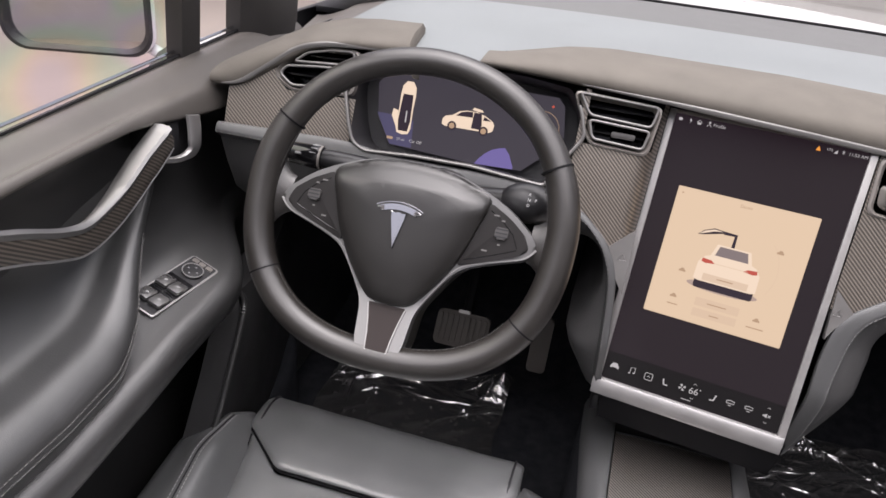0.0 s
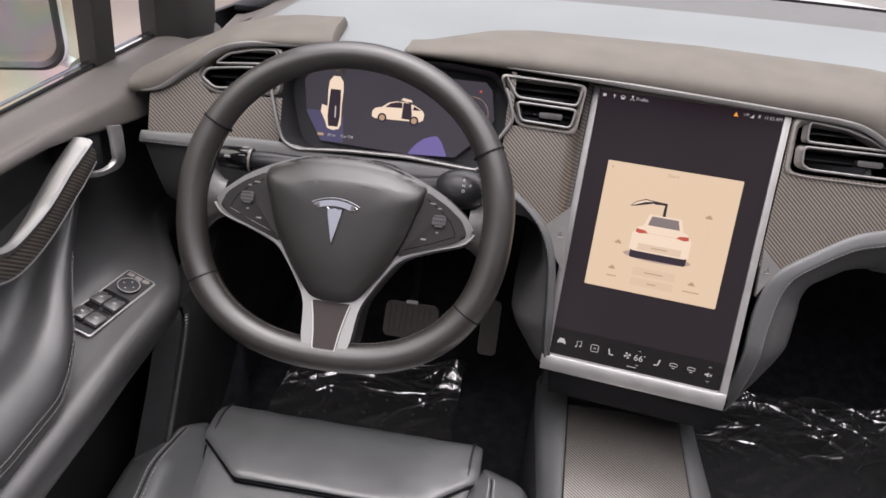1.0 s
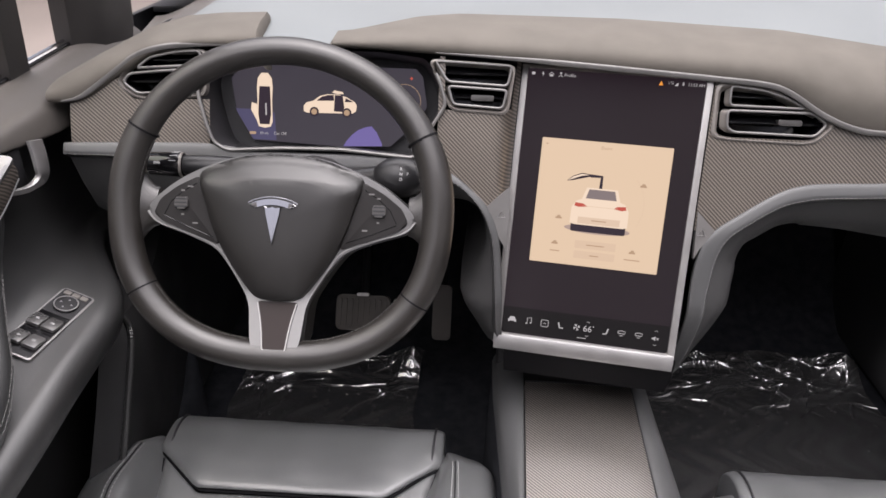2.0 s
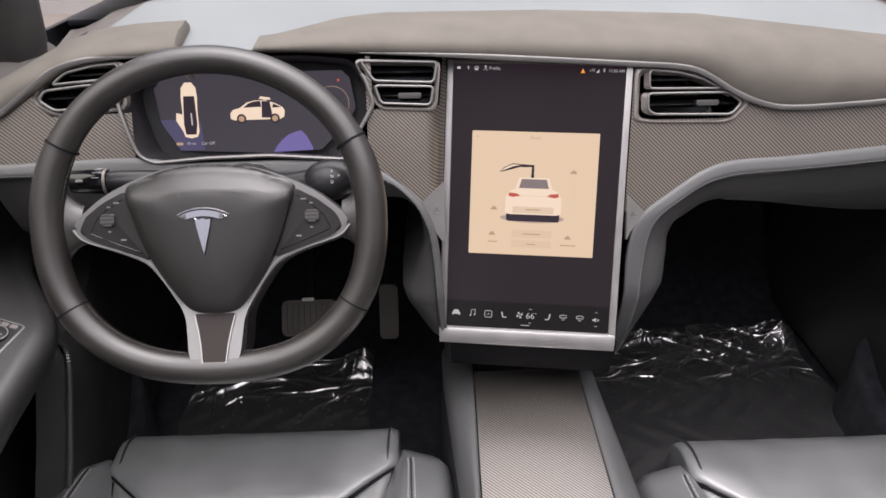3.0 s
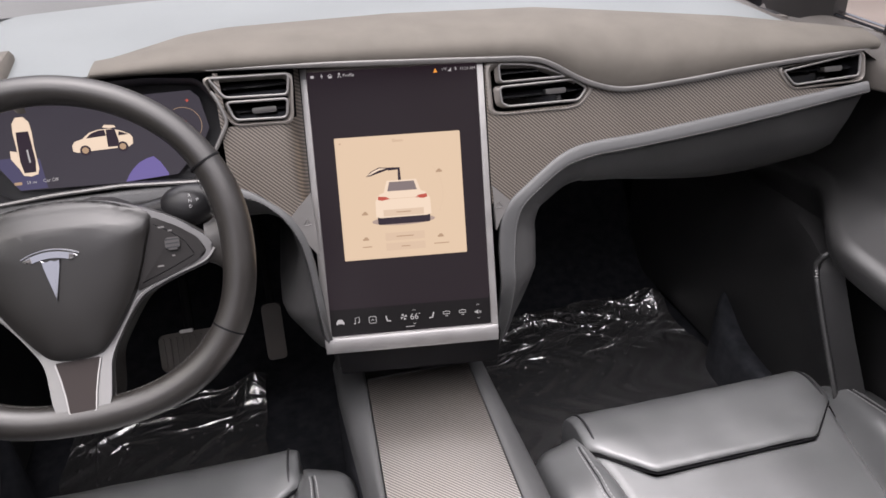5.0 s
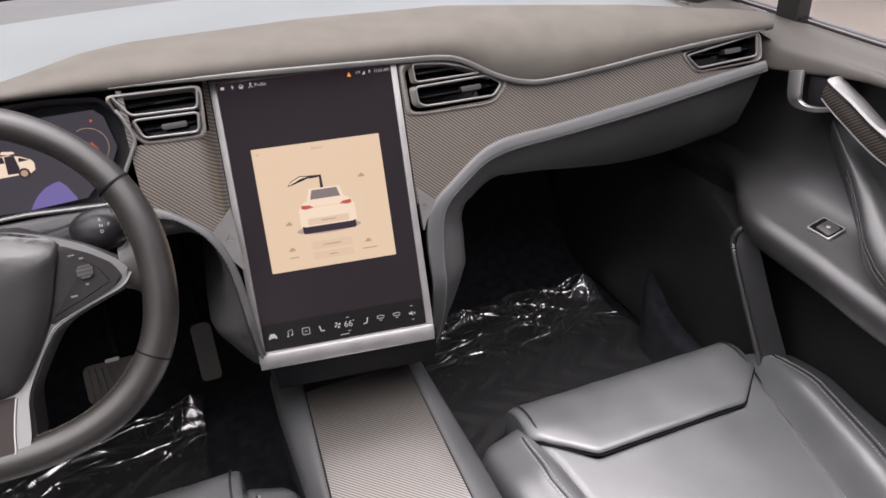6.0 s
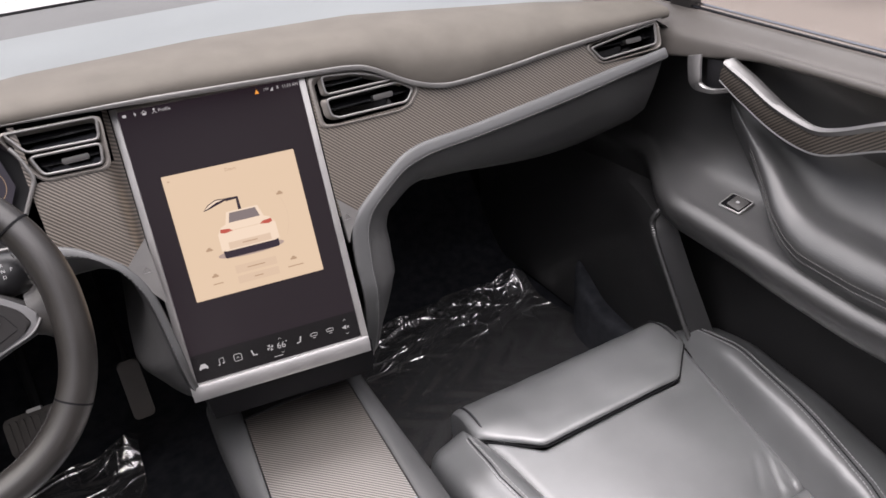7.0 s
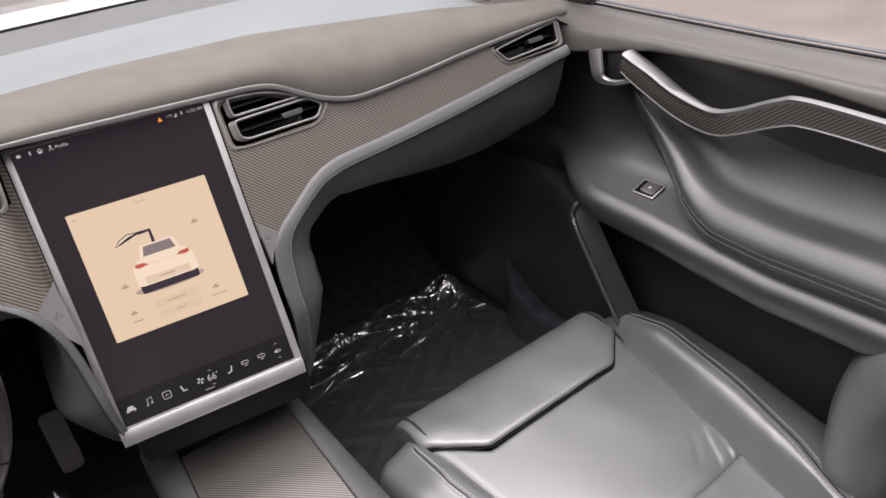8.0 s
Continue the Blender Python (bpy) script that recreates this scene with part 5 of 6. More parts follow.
def car_seat(at):
    seat = thing("car_seat", at, "black leather front seat with a stitched cushion", "car seat", "front seats")
    ox, oy, oz = at
    V = lambda x, y, z: Vector((ox + x, oy + y, oz + z))
    rear_line = lambda x: -0.141 + 0.069 * max(0.0, min(1.0, (abs(x) - 0.134) / 0.079))
    half_at = lambda y: lerp(y, [-0.55, -0.45, -0.12, -0.06], [0.131, 0.143, 0.193, 0.207])
    turn = lambda d, r, h: -h * (1 - math.sqrt(max(0.0, 1 - (1 - min(1.0, max(0.0, d) / r)) ** 2)))
    close = lambda n: [0.5 - 0.5 * math.copysign(abs(math.cos(math.pi * k / n)) ** 0.8, math.cos(math.pi * k / n)) for k in range(n + 1)]
    # front roll: a full rounded pad, cut in at its rear corners
    rows = []
    for v in close(34):
        row = []
        for u in [2 * q - 1 for q in close(60)]:
            x = 0.2125 * u
            yb = rear_line(x)
            y = 0.014 + (yb - 0.014) * v
            slack = min(y - yb, 0.8 * (0.2125 - abs(x)) + 0.2)
            z = 0.004 + 0.007 * math.sin(math.pi * v) ** 0.8 + turn(0.014 - y, 0.055, 0.03) + turn(slack, 0.008, 0.005) + turn(0.2125 - abs(x), 0.018, 0.009)
            z += 0.0022 * noise.noise((x * 14 + ox, y * 16, 1)) + 0.0008 * noise.noise((x * 40, y * 48, 4 + ox))
            row.append(V(x, y, z))
        rows.append([row[0] - Vector((0, 0, 0.045))] + row + [row[-1] - Vector((0, 0, 0.045))])
    rows.insert(0, [p - Vector((0, 0.002, 0.03)) for p in rows[0]])
    rows.insert(0, [p - Vector((0, 0.012, 0.05)) for p in rows[0]])
    part("front_roll", grid(rows), LEATHER, seat, "smooth padded front roll", sharp=80)
    for s_ in (-1, 1):
        part("seam", tube(curve([V(s_ * 0.196, -0.084, 0.001), V(s_ * 0.197, -0.05, 0.0112), V(s_ * 0.198, -0.02, 0.0088), V(s_ * 0.199, 0.006, -0.0075), V(s_ * 0.2, 0.0155, -0.05)], 5), 0.0019, 6), PLASTIC, seat, "dark seam at the end of the roll")
    bm = box(ox - 0.2, ox + 0.2, oy - 0.5, oy - 0.03, 0.05, oz - 0.1, 0.02)
    part("base", bm, PLASTIC, seat, "black seat base")
    # middle of the cushion in two panels, pulled in at their seams
    fall = lambda y: -0.002 - 0.072 * (max(0.0, -0.06 - y) / 0.49) ** 1.1
    for name, note, first, last, nv in (("cushion", "smooth leather seat cushion with pulled creases", rear_line, lambda x: -0.378 + 0.25 * x * x, 80), ("rear_cushion", "rear panel of the cushion", lambda x: -0.378 + 0.25 * x * x, lambda x: -0.56, 40)):
        rows = []
        for v in close(nv):
            row = []
            for u in [2 * q - 1 for q in close(90)]:
                y = -0.25
                for _ in range(4):
                    x = u * (half_at(y) + 0.004)
                    y = first(x) + (last(x) - first(x)) * v
                rim_d = half_at(y) + 0.004 - abs(x)
                z = fall(y) + 0.004 * (1 - u * u) + turn(first(x) - y, 0.009, 0.0025) + turn(y - last(x), 0.02, 0.009) + turn(rim_d, 0.018, 0.012)
                z += 0.0016 * noise.noise((x * 11, y * 12, 7 + ox)) - creases(x, y)
                z += wrinkle(x + 0.3 * abs(x), y, 0.0012 * max(0, min(1, (-y - 0.29) / 0.08)) * (0.2 + abs(u) ** 2))
                row.append(V(x, y, z))
            rows.append([row[0] - Vector((0, 0, 0.03))] + row + [row[-1] - Vector((0, 0, 0.03))])
        rows.insert(0, [p - Vector((0, 0, 0.03)) for p in rows[0]])
        part(name, grid(rows), LEATHER, seat, note, sharp=80)
    line = curve([V(s_, rear_line(s_) - 0.0005, -0.0055) for s_ in (-0.21, -0.17, -0.138)], 3)[:-1] + [V(x, -0.1415, -0.0055) for x in (-0.128, 0.0, 0.128)] + curve([V(s_, rear_line(s_) - 0.0005, -0.0055) for s_ in (0.138, 0.17, 0.21)], 3)
    part("seam", tube(line, 0.0017, 6), CAVITY, seat, "dark seam behind the front roll")
    for s_ in (-1, 1):
        part("seam", tube([V(s_ * (half_at(y) + 0.0035), y, fall(y) - 0.0045) for y in np.linspace(-0.085, -0.54, 24)], 0.0022, 6), CAVITY, seat, "dark seam beside the bolster")
    # side bolsters with twin stitching
    for s in (-1, 1):
        rows, th1, th2 = [], [], []
        for k in range(41):
            v = k / 40
            y = -0.032 - 0.54 * v
            inner = lerp(y, [-0.55, -0.45, -0.12, -0.03], [0.126, 0.138, 0.19, 0.213])
            outer = lerp(y, [-0.58, -0.45, -0.3, -0.12, -0.07, -0.03], [0.205, 0.222, 0.236, 0.245, 0.243, 0.228])
            ridge = lerp(y, [-0.58, -0.5, -0.435, -0.33, -0.18, -0.09, -0.03], [0.14, 0.16, 0.188, 0.214, 0.238, 0.236, 0.22])
            rise = lerp(y, [-0.58, -0.3, -0.16, -0.08, -0.045, -0.032], [0.03, 0.046, 0.043, 0.022, -0.004, -0.04])
            drop = -0.055 * v ** 1.1
            wr = wrinkle(k * 0.03, y * 2.2, 0.008 * max(0, min(1, (v - 0.4) * 3)))
            zc = rise + drop
            prof = curve([V(s * inner, y, drop - 0.018), V(s * (inner + 0.004), y, drop - 0.006 + min(0, rise) * 0.7), V(s * (inner + (ridge - inner) * 0.45), y, zc - 0.008 + wr),
                          V(s * (ridge - 0.004), y, zc + 0.002), V(s * (max(outer, ridge + 0.008) + 0.01), y, zc - 0.006), V(s * (outer + 0.042), y, zc - 0.025), V(s * (outer + 0.048), y, zc - 0.09), V(s * (outer + 0.01), y, -0.17)], 5)
            rows.append(prof)
            if k > 3:
                th1.append(prof[14] + Vector((0, 0, 0.0012)))
                th2.append(prof[16] + Vector((0, 0, 0.0012)))
        b = part("side_bolster", grid(rows, caps=False), LEATHER, seat, "raised leather side bolster")
        part("stitching", stitches(th1, 0.0009, 0.005, 0.002), SEAT_THREAD, b)
        part("stitching", stitches(th2, 0.0009, 0.005, 0.002), SEAT_THREAD, b)
        part("piping", tube([(a + c) / 2 - Vector((0, 0, 0.0004)) for a, c in zip(th1, th2)], 0.0012, 6), PLASTIC, b, "dark seam")
        # plastic skirt beside the seat
        rows = []
        for y in np.linspace(-0.06, -0.6, 10):
            rows.append([V(s * 0.27, y, -0.11), V(s * 0.279, y, -0.14), V(s * 0.27, y, -0.22), V(s * 0.25, y, -0.235)])
        part("seat_valance", grid(rows), PLASTIC, seat, "black plastic side cover")
    # backrest, leaning back
    rows = []
    for k in range(25):
        v = k / 24
        y, z = -0.57 - 0.42 * v, -0.06 + 0.52 * v
        w = lerp(v, [0, 0.5, 0.85, 1], [0.15, 0.16, 0.14, 0.11])
        rows.append([V(w * u, y + 0.02 * u * u, z) for u in np.linspace(-1, 1, 21)])
    bm = grid(rows)
    bmesh.ops.solidify(bm, geom=bm.faces[:], thickness=0.08)
    part("backrest", bm, LEATHER, seat, "leather backrest")
    for s in (-1, 1):
        path = [V(s * x, y, z) for x, y, z in ((0.2, -0.515, -0.06), (0.212, -0.509, 0.03), (0.215, -0.51, 0.1), (0.215, -0.527, 0.16), (0.21, -0.585, 0.22), (0.2, -0.69, 0.3), (0.17, -0.8, 0.38), (0.12, -0.9, 0.44))]
        part("backrest_bolster", tube(curve(path, 5), [0.04] * 3 + [0.05] * 30 + [0.045] * 2 + [0.03], 16), LEATHER, seat, "rounded backrest bolster", sharp=80)
    return seat


passenger = car_seat((0.438, -0.095, 0.252))
driver = copy_thing(passenger, Matrix.Translation((-0.41, -0.045, 0.2515)))
tagged(passenger, "black leather passenger seat with a creased cushion")
tagged(driver, "black leather driver's seat below the steering wheel")


# ---------------------------------------------------------------- doors
SILL_Y, SILL_Z = [-0.9, -0.5, -0.33, -0.04, 0.16, 0.3], [0.728, 0.74, 0.748, 0.767, 0.779, 0.785]
LEDGE_Y, LEDGE_Z = [-0.9, -0.45, -0.33, -0.25, -0.13, -0.07, 0.0], [0.49, 0.49, 0.503, 0.515, 0.526, 0.531, 0.535]


def door(s):
    d = thing("door_1" if s < 0 else "door_2", (s * 0.75, -0.3, 0.05), ("driver's" if s < 0 else "passenger") + " door in grey leatherette with satin grab handle", "door", "front doors", "structure")
    W = lambda x, y, z: Vector((s * x, y, z))
    rows, roll = [], []
    for y in np.linspace(0.3, -0.95, 64):
        sz, lz = lerp(y, SILL_Y, SILL_Z), lerp(y, LEDGE_Y, LEDGE_Z)
        f = max(0.0, min(1.0, (y + 0.15) / 0.24))      # towards its hinges the panel turns out to the body
        f = f * f * (3 - 2 * f)
        lx = 0.622 + 0.12 * f
        belly = 0.70 - 0.02 * math.sin(max(0, min(1, (-y - 0.1) / 0.7)) * math.pi)
        rz = lerp(y, [-0.95, -0.52, -0.41, -0.32, -0.24, -0.19, -0.14, -0.09, -0.02, 0.3], [0.66, 0.703, 0.72, 0.7265, 0.730, 0.731, 0.725, 0.7175, 0.709, 0.70])
        roll.append(curve([W(0.80, y, sz - 0.01), W(0.778, y, sz + 0.001), W(0.758, y, sz - 0.001), W(0.737, y, sz - 0.014), W(0.721, y, sz * 0.55 + rz * 0.45),
                           W(0.7145, y, rz + 0.006), W(0.717, y, rz + 0.0005), W(0.724, y, rz + 0.001), W(0.748, y, rz + 0.006)], 4))
        rows.append(curve([W(0.752 + 0.03 * f, y, rz + 0.01), W(0.748 + 0.03 * f, y, 0.69), W(0.748 + 0.03 * f, y, 0.64), W(0.74 + 0.035 * f, y, 0.59), W(0.722 + 0.05 * f, y, lz + 0.032),
                           W(0.70 + 0.07 * f, y, lz + 0.014), W(lx + 0.035 - 0.01 * f, y, lz + 0.001), W(lx + 0.012, y, lz - 0.005), W(lx, y, lz - 0.022),
                           W(lx + 0.012, y, lz - 0.055), W(0.70 + 0.05 * f, y, 0.43), W(belly + 0.05, y, 0.38), W(belly + 0.05, y, 0.2), W(belly + 0.05, y, 0.03)], 4))
    part("panel", grid([r[:42] for r in rows]), SOFT, d, "grey leatherette door panel")
    # Below the ledge the panel is split off and darkened to paint in shade.
    part("lower_door", grid([r[41:] for r in rows]), SHADE_LEATHER, d, "lower part of the door, shade in its colour")
    part("upper_roll", grid(roll, caps=True), ROLL, d, "soft grey roll under the window")
    part("window_seal", tube([W(0.779, y, lerp(y, SILL_Y, SILL_Z) + 0.004) for y in np.linspace(0.2, -0.95, 20)], 0.0026, 8), GLOSS_BLACK, d, "black rubber window seal")
    part("bright_line", tube([W(0.786, y, lerp(y, SILL_Y, SILL_Z) + 0.0085) for y in np.linspace(0.2, -0.95, 20)], 0.0022, 6), CHROME, d, "thin bright line along the window")
    rows = [[W(0.787 - 0.05 * k * k - 0.02 * k, y, lerp(y, SILL_Y, SILL_Z) - 0.01 + 0.5 * k) for k in np.linspace(0, 1, 6)] for y in np.linspace(-0.02, -0.95, 8)]
    g = part("window_pane", grid(rows), SIDE_GLASS if s < 0 else GLASS, d, "clear side window")
    g.visible_shadow = False
    rows = [[W(0.81, y, z) for z in (lerp(y, SILL_Y, SILL_Z) - 0.012, 0.4, -0.1)] for y in np.linspace(0.3, -0.95, 8)]
    part("outer_skin", grid(rows), WHITE_PAINT, d, "white painted outer skin")

    # padded armrest with twin stitching
    rows, th, th2 = [], [], []
    AY = [-0.95, -0.44, -0.36, -0.33, -0.297, -0.262, -0.22, -0.178, -0.142]
    for k in range(60):
        y = -0.142 - 0.80 * (k / 59) ** 1.4
        ez = lerp(y, AY, [0.52, 0.522, 0.528, 0.537, 0.556, 0.582, 0.607, 0.63, 0.658])
        ex = lerp(y, AY, [0.633, 0.633, 0.636, 0.644, 0.655, 0.676, 0.70, 0.72, 0.732])
        top = lerp(y, [-0.95, -0.45, -0.3, -0.19, -0.142], [0.62, 0.625, 0.64, 0.668, 0.684])
        g0 = max(0.05, min(1.0, (0.745 - ex) / 0.11))
        prof = curve([W(ex + 0.014, y, ez - 0.05), W(ex + 0.004, y, ez - 0.026), W(ex, y, ez - 0.008), W(ex + 0.006 * g0, y, ez + 0.009 * g0), W(ex + 0.03 * g0, y, ez + 0.026 * g0),
                      W(ex + (0.745 - ex) * 0.62, y, ez + 0.3 * (top - ez) + 0.002), W(ex + (0.745 - ex) * 0.93, y, ez + 0.72 * (top - ez)), W(0.752, y, top + 0.012)], 4)
        rows.append(prof)
        if y < -0.2:
            th.append(prof[7] - Vector((s * 0.0012, 0, 0)))
            th2.append(prof[9] - Vector((s * 0.0012, 0, 0)))
    a = part("armrest", grid(rows), DOOR_LEATHER, d, "padded black leather armrest")
    part("stitching", stitches(th, 0.0005), DOOR_THREAD, a)
    part("stitching", stitches(th2, 0.0005), DOOR_THREAD, a)

    # swooping grab handle: satin top, carbon band below
    TOP = [(-0.155, 0.7295), (-0.168, 0.7235), (-0.2, 0.7105), (-0.25, 0.69), (-0.3, 0.679), (-0.328, 0.678), (-0.36, 0.687), (-0.412, 0.709), (-0.445, 0.715), (-0.54, 0.706), (-0.7, 0.691), (-0.9, 0.672)]
    BOT = [(-0.146, 0.7), (-0.164, 0.689), (-0.194, 0.674), (-0.25, 0.652), (-0.298, 0.6425), (-0.33, 0.643), (-0.362, 0.653), (-0.412, 0.673), (-0.447, 0.679), (-0.545, 0.671), (-0.7, 0.656), (-0.9, 0.637)]
    tp, bt = curve([(0, y, z) for y, z in TOP], 6), curve([(0, y, z) for y, z in BOT], 6)
    alu, car = [], []
    for t, b in zip(tp, bt):
        wide = lerp(t.y, [-0.45, -0.36, -0.31, -0.24, -0.17], [0.006, 0.006, 0.01, 0.021, 0.024])
        xin = lerp(t.y, [-0.5, -0.33, -0.25, -0.2, -0.15], [0.682, 0.676, 0.684, 0.689, 0.69])
        alu.append([W(xin + 0.001, t.y, t.z - 0.006), W(xin, t.y, t.z - 0.001), W(xin + 0.003, t.y, t.z + 0.002), W(xin + wide * 0.6, t.y, t.z + 0.003), W(xin + wide, t.y, t.z + 0.002), W(xin + wide + 0.004, t.y, t.z - 0.002), W(xin + wide, t.y, t.z - 0.012)])
        car.append([W(xin + 0.003, t.y, t.z - 0.005), W(xin + 0.0015, (t.y + b.y) / 2, (t.z + b.z) / 2), W(xin + 0.006, b.y, b.z + 0.002), W(xin + 0.012, b.y, b.z), W(xin + 0.045, b.y, b.z + 0.006)])
    h = part("grab_handle", grid(alu, around=True, caps=True), HANDLE_METAL, d, "bright satin grab handle")
    part("carbon_band", grid(car), CARBON_SIDE, h, "carbon weave band under the handle")
    part("band_edge", tube([r[2] + Vector((s * 0.001, 0, -0.002)) for r in car], 0.0014, 6), SATIN, h, "thin bright lower edge")

    # release lever in its cup
    part("release_cup", box(s * 0.719, s * 0.752, -0.158, -0.098, 0.668, 0.721, 0.004), PLASTIC, d, "black cup of the release lever")
    lev = curve([W(0.707, -0.084, 0.7235), W(0.703, -0.089, 0.705), W(0.7, -0.096, 0.6865), W(0.7015, -0.106, 0.6785), W(0.706, -0.128, 0.6765), W(0.714, -0.155, 0.683)], 5)
    rows = []
    for i, p in enumerate(lev):
        q, r_ = lev[max(i - 1, 0)], lev[min(i + 1, len(lev) - 1)]
        t = (r_ - q).normalized()
        n = Vector((0, -t.z, t.y)) if abs(t.y) + abs(t.z) > 0 else Vector((0, 1, 0))
        w = lerp(i / (len(lev) - 1), [0, 0.36, 0.55, 0.7, 1], [0.0135, 0.0125, 0.008, 0.0045, 0.0035])
        x = Vector((s, 0, 0))
        rows.append([p + n * w - x * 0.001, p + n * w * 0.7 - x * 0.003, p - n * w * 0.7 - x * 0.003, p - n * w - x * 0.001, p - n * w + x * 0.003, p + n * w + x * 0.003])
    part("release_lever", grid(rows, around=True, caps=True), SATIN, d, "curved satin release lever")
    # lower pocket
    rows = []
    for k in range(16):
        t = k / 15
        y = 0.27 - 0.362 * t
        x = 0.73 - 0.078 * min(1, t * 1.08) ** 2.4 if s > 0 else 0.72 - 0.068 * math.sin(math.pi * 0.5 * min(1, t * 1.15)) ** 1.5
        edge = 0.03 * max(0, t - 0.93) / 0.07
        rows.append([W(min(0.74, x + edge + dx), y - (0.45 - z) * 0.6 * t, z) for z, dx in ((0.462, 0.05), (0.452, 0.012), (0.43, 0.0), (0.35, 0.0), (0.25, 0.004), (0.12, 0.008), (0.03, 0.012))])
    rows.insert(0, [W(0.744, 0.7, p.z) for p in rows[0]])
    # The darker leatherette paints in the shade down here.
    part("lower_panel", grid(rows), SHADE_LEATHER, d, "lower panel, shade in its colour")
    edge = curve([r + Vector((-s * 0.004, 0, 0)) for r in rows[-2]], 24)
    part("panel_edge", tube(edge, [0.0042 + (0.0011 if i % 2 else 0.0) for i in range(len(edge))], 8), SOFT, d, "ribbed panel edge")
    return d


left_door, right_door = door(-1), door(1)

# low sills inside the doors, climbing to the footwell
for s in (-1, 1):
    rows = []
    for p in curve([(0.742, 0.25, 0.185), (0.722, 0.23, 0.178), (0.705, 0.2, 0.16), (0.698, 0.15, 0.126), (0.698, 0.09, 0.113), (0.7, 0.02, 0.112), (0.706, -0.06, 0.112)], 6):
        rows.append([Vector((s * (p.x + dx), p.y, max(0.0, p.z + dz))) for dx, dz in ((0.05, -0.004), (0.016, 0.003), (0.005, 0.002), (-0.002, -0.004), (-0.006, -0.016), (-0.008, -0.05), (-0.01, -0.3))])
    whole("sill_trim", grid(rows), CARPET, "dark moulded sill at the foot of the door opening", "sill", kind="structure")


def switch_frame(corners, name, label, thick=0.006):
    """A tilted frame through four ledge corners: its pose and its size."""
    a, b, c, d = [Vector(p) for p in corners]
    o = (a + b + c + d) / 4
    ex = ((b - a) + (c - d)).normalized()
    ey = ((a - d) + (b - c)).normalized()
    ez = ex.cross(ey).normalized()
    ey = ez.cross(ex)
    if ez.z < 0:
        ez, ex = -ez, -ex
    m = Matrix(((ex.x, ey.x, ez.x, o.x), (ex.y, ey.y, ez.y, o.y), (ex.z, ey.z, ez.z, o.z), (0, 0, 0, 1)))
    return thing(name, label=label, category="window switch", m=m)


sw = switch_frame([(-0.7, -0.131, 0.5385), (-0.665, -0.135, 0.5285), (-0.66, -0.251, 0.5175), (-0.7, -0.246, 0.5325)], "window_switch_panel", "silver-edged window and mirror switch panel on the door")
part("frame", slab(rounded(-0.0215, -0.0625, 0.0215, 0.0625, 0.004), -0.008, 0.002, 0.0015), SATIN, sw, "satin frame", local=True)
part("plate", slab(rounded(-0.019, -0.06, 0.019, 0.06, 0.003), -0.004, 0.0028), PLASTIC, sw, "black plate", local=True)
dial = part("mirror_dial", slab(disc(0, 0.034, 0.0135, 0.0135, 28), 0.0, 0.006, 0.001), PLASTIC, sw, "round mirror dial", local=True)
part("dial_ring", tube([Vector((0.0135 * math.cos(w), 0.034 + 0.0135 * math.sin(w), 0.0058)) for w in np.linspace(0, 2 * math.pi, 33)[:-1]], 0.0009, 6, True), SATIN, dial, "thin satin ring", local=True)
for w in (0, 90, 180, 270):
    part("arrow_mark", slab(disc(0.007 * math.cos(radians(w)), 0.034 + 0.007 * math.sin(radians(w)), 0.0016, n=3), 0.0058, 0.0064), MARK, dial, local=True)
for kx in (-0.011, 0.0, 0.011):
    part("small_key", slab(rounded(kx - 0.0045, 0.0505, kx + 0.0045, 0.057, 0.001), 0.002, 0.0045, 0.001), SATIN_DARK, sw, "small key", local=True)
for ky in (-0.003, -0.036):
    part("key_well", slab(rounded(-0.0185, ky - 0.006, 0.0185, ky + 0.017, 0.002), 0.0, 0.0032), GLOSS_BLACK, sw, "dark well behind the keys", local=True)
    for kx in (-0.0095, 0.0095):
        bm = slab(rounded(kx - 0.0085, ky - 0.014, kx + 0.0085, ky + 0.008, 0.002), -0.004, 0.0, 0.0012)
        bm.transform(Matrix.Translation((0, 0, 0.0075)) @ Matrix.Translation((0, ky, 0)) @ pose(0, 0, 0, -9, 0, 0) @ Matrix.Translation((0, -ky, 0)))
        k = part("window_key", bm, WINDOW_KEY, sw, "curved grey window key", local=True)
        part("key_mark", slab(rounded(kx - 0.0022, ky - 0.004, kx + 0.0022, ky - 0.001, 0.0008), 0.0072, 0.0082), MARK, k, local=True)

psw = switch_frame([(0.695, -0.192, 0.5315), (0.695, -0.23, 0.5315), (0.665, -0.24, 0.521), (0.665, -0.203, 0.523)], "window_switch", "single window switch in a satin frame on the door")
part("frame", slab(rounded(-0.0205, -0.0165, 0.0205, 0.0165, 0.003), -0.008, 0.0025, 0.0015), SATIN, psw, "satin frame", local=True)
part("well", slab(rounded(-0.0178, -0.0138, 0.0178, 0.0138, 0.002), 0.0, 0.003), GLOSS_BLACK, psw, "dark well", local=True)
bm = slab(rounded(-0.008, -0.0115, 0.0155, 0.0115, 0.002), -0.002, 0.003, 0.0012)
bm.transform(Matrix.Translation((0, 0, 0.003)) @ pose(0, 0, 0, 0, 8, 0))
k = part("window_key", bm, KEY, psw, "curved dark key", local=True)
part("key_mark", slab(rounded(0.001, -0.0022, 0.0065, 0.0022, 0.001), 0.0056, 0.0066), MARK, k, local=True)

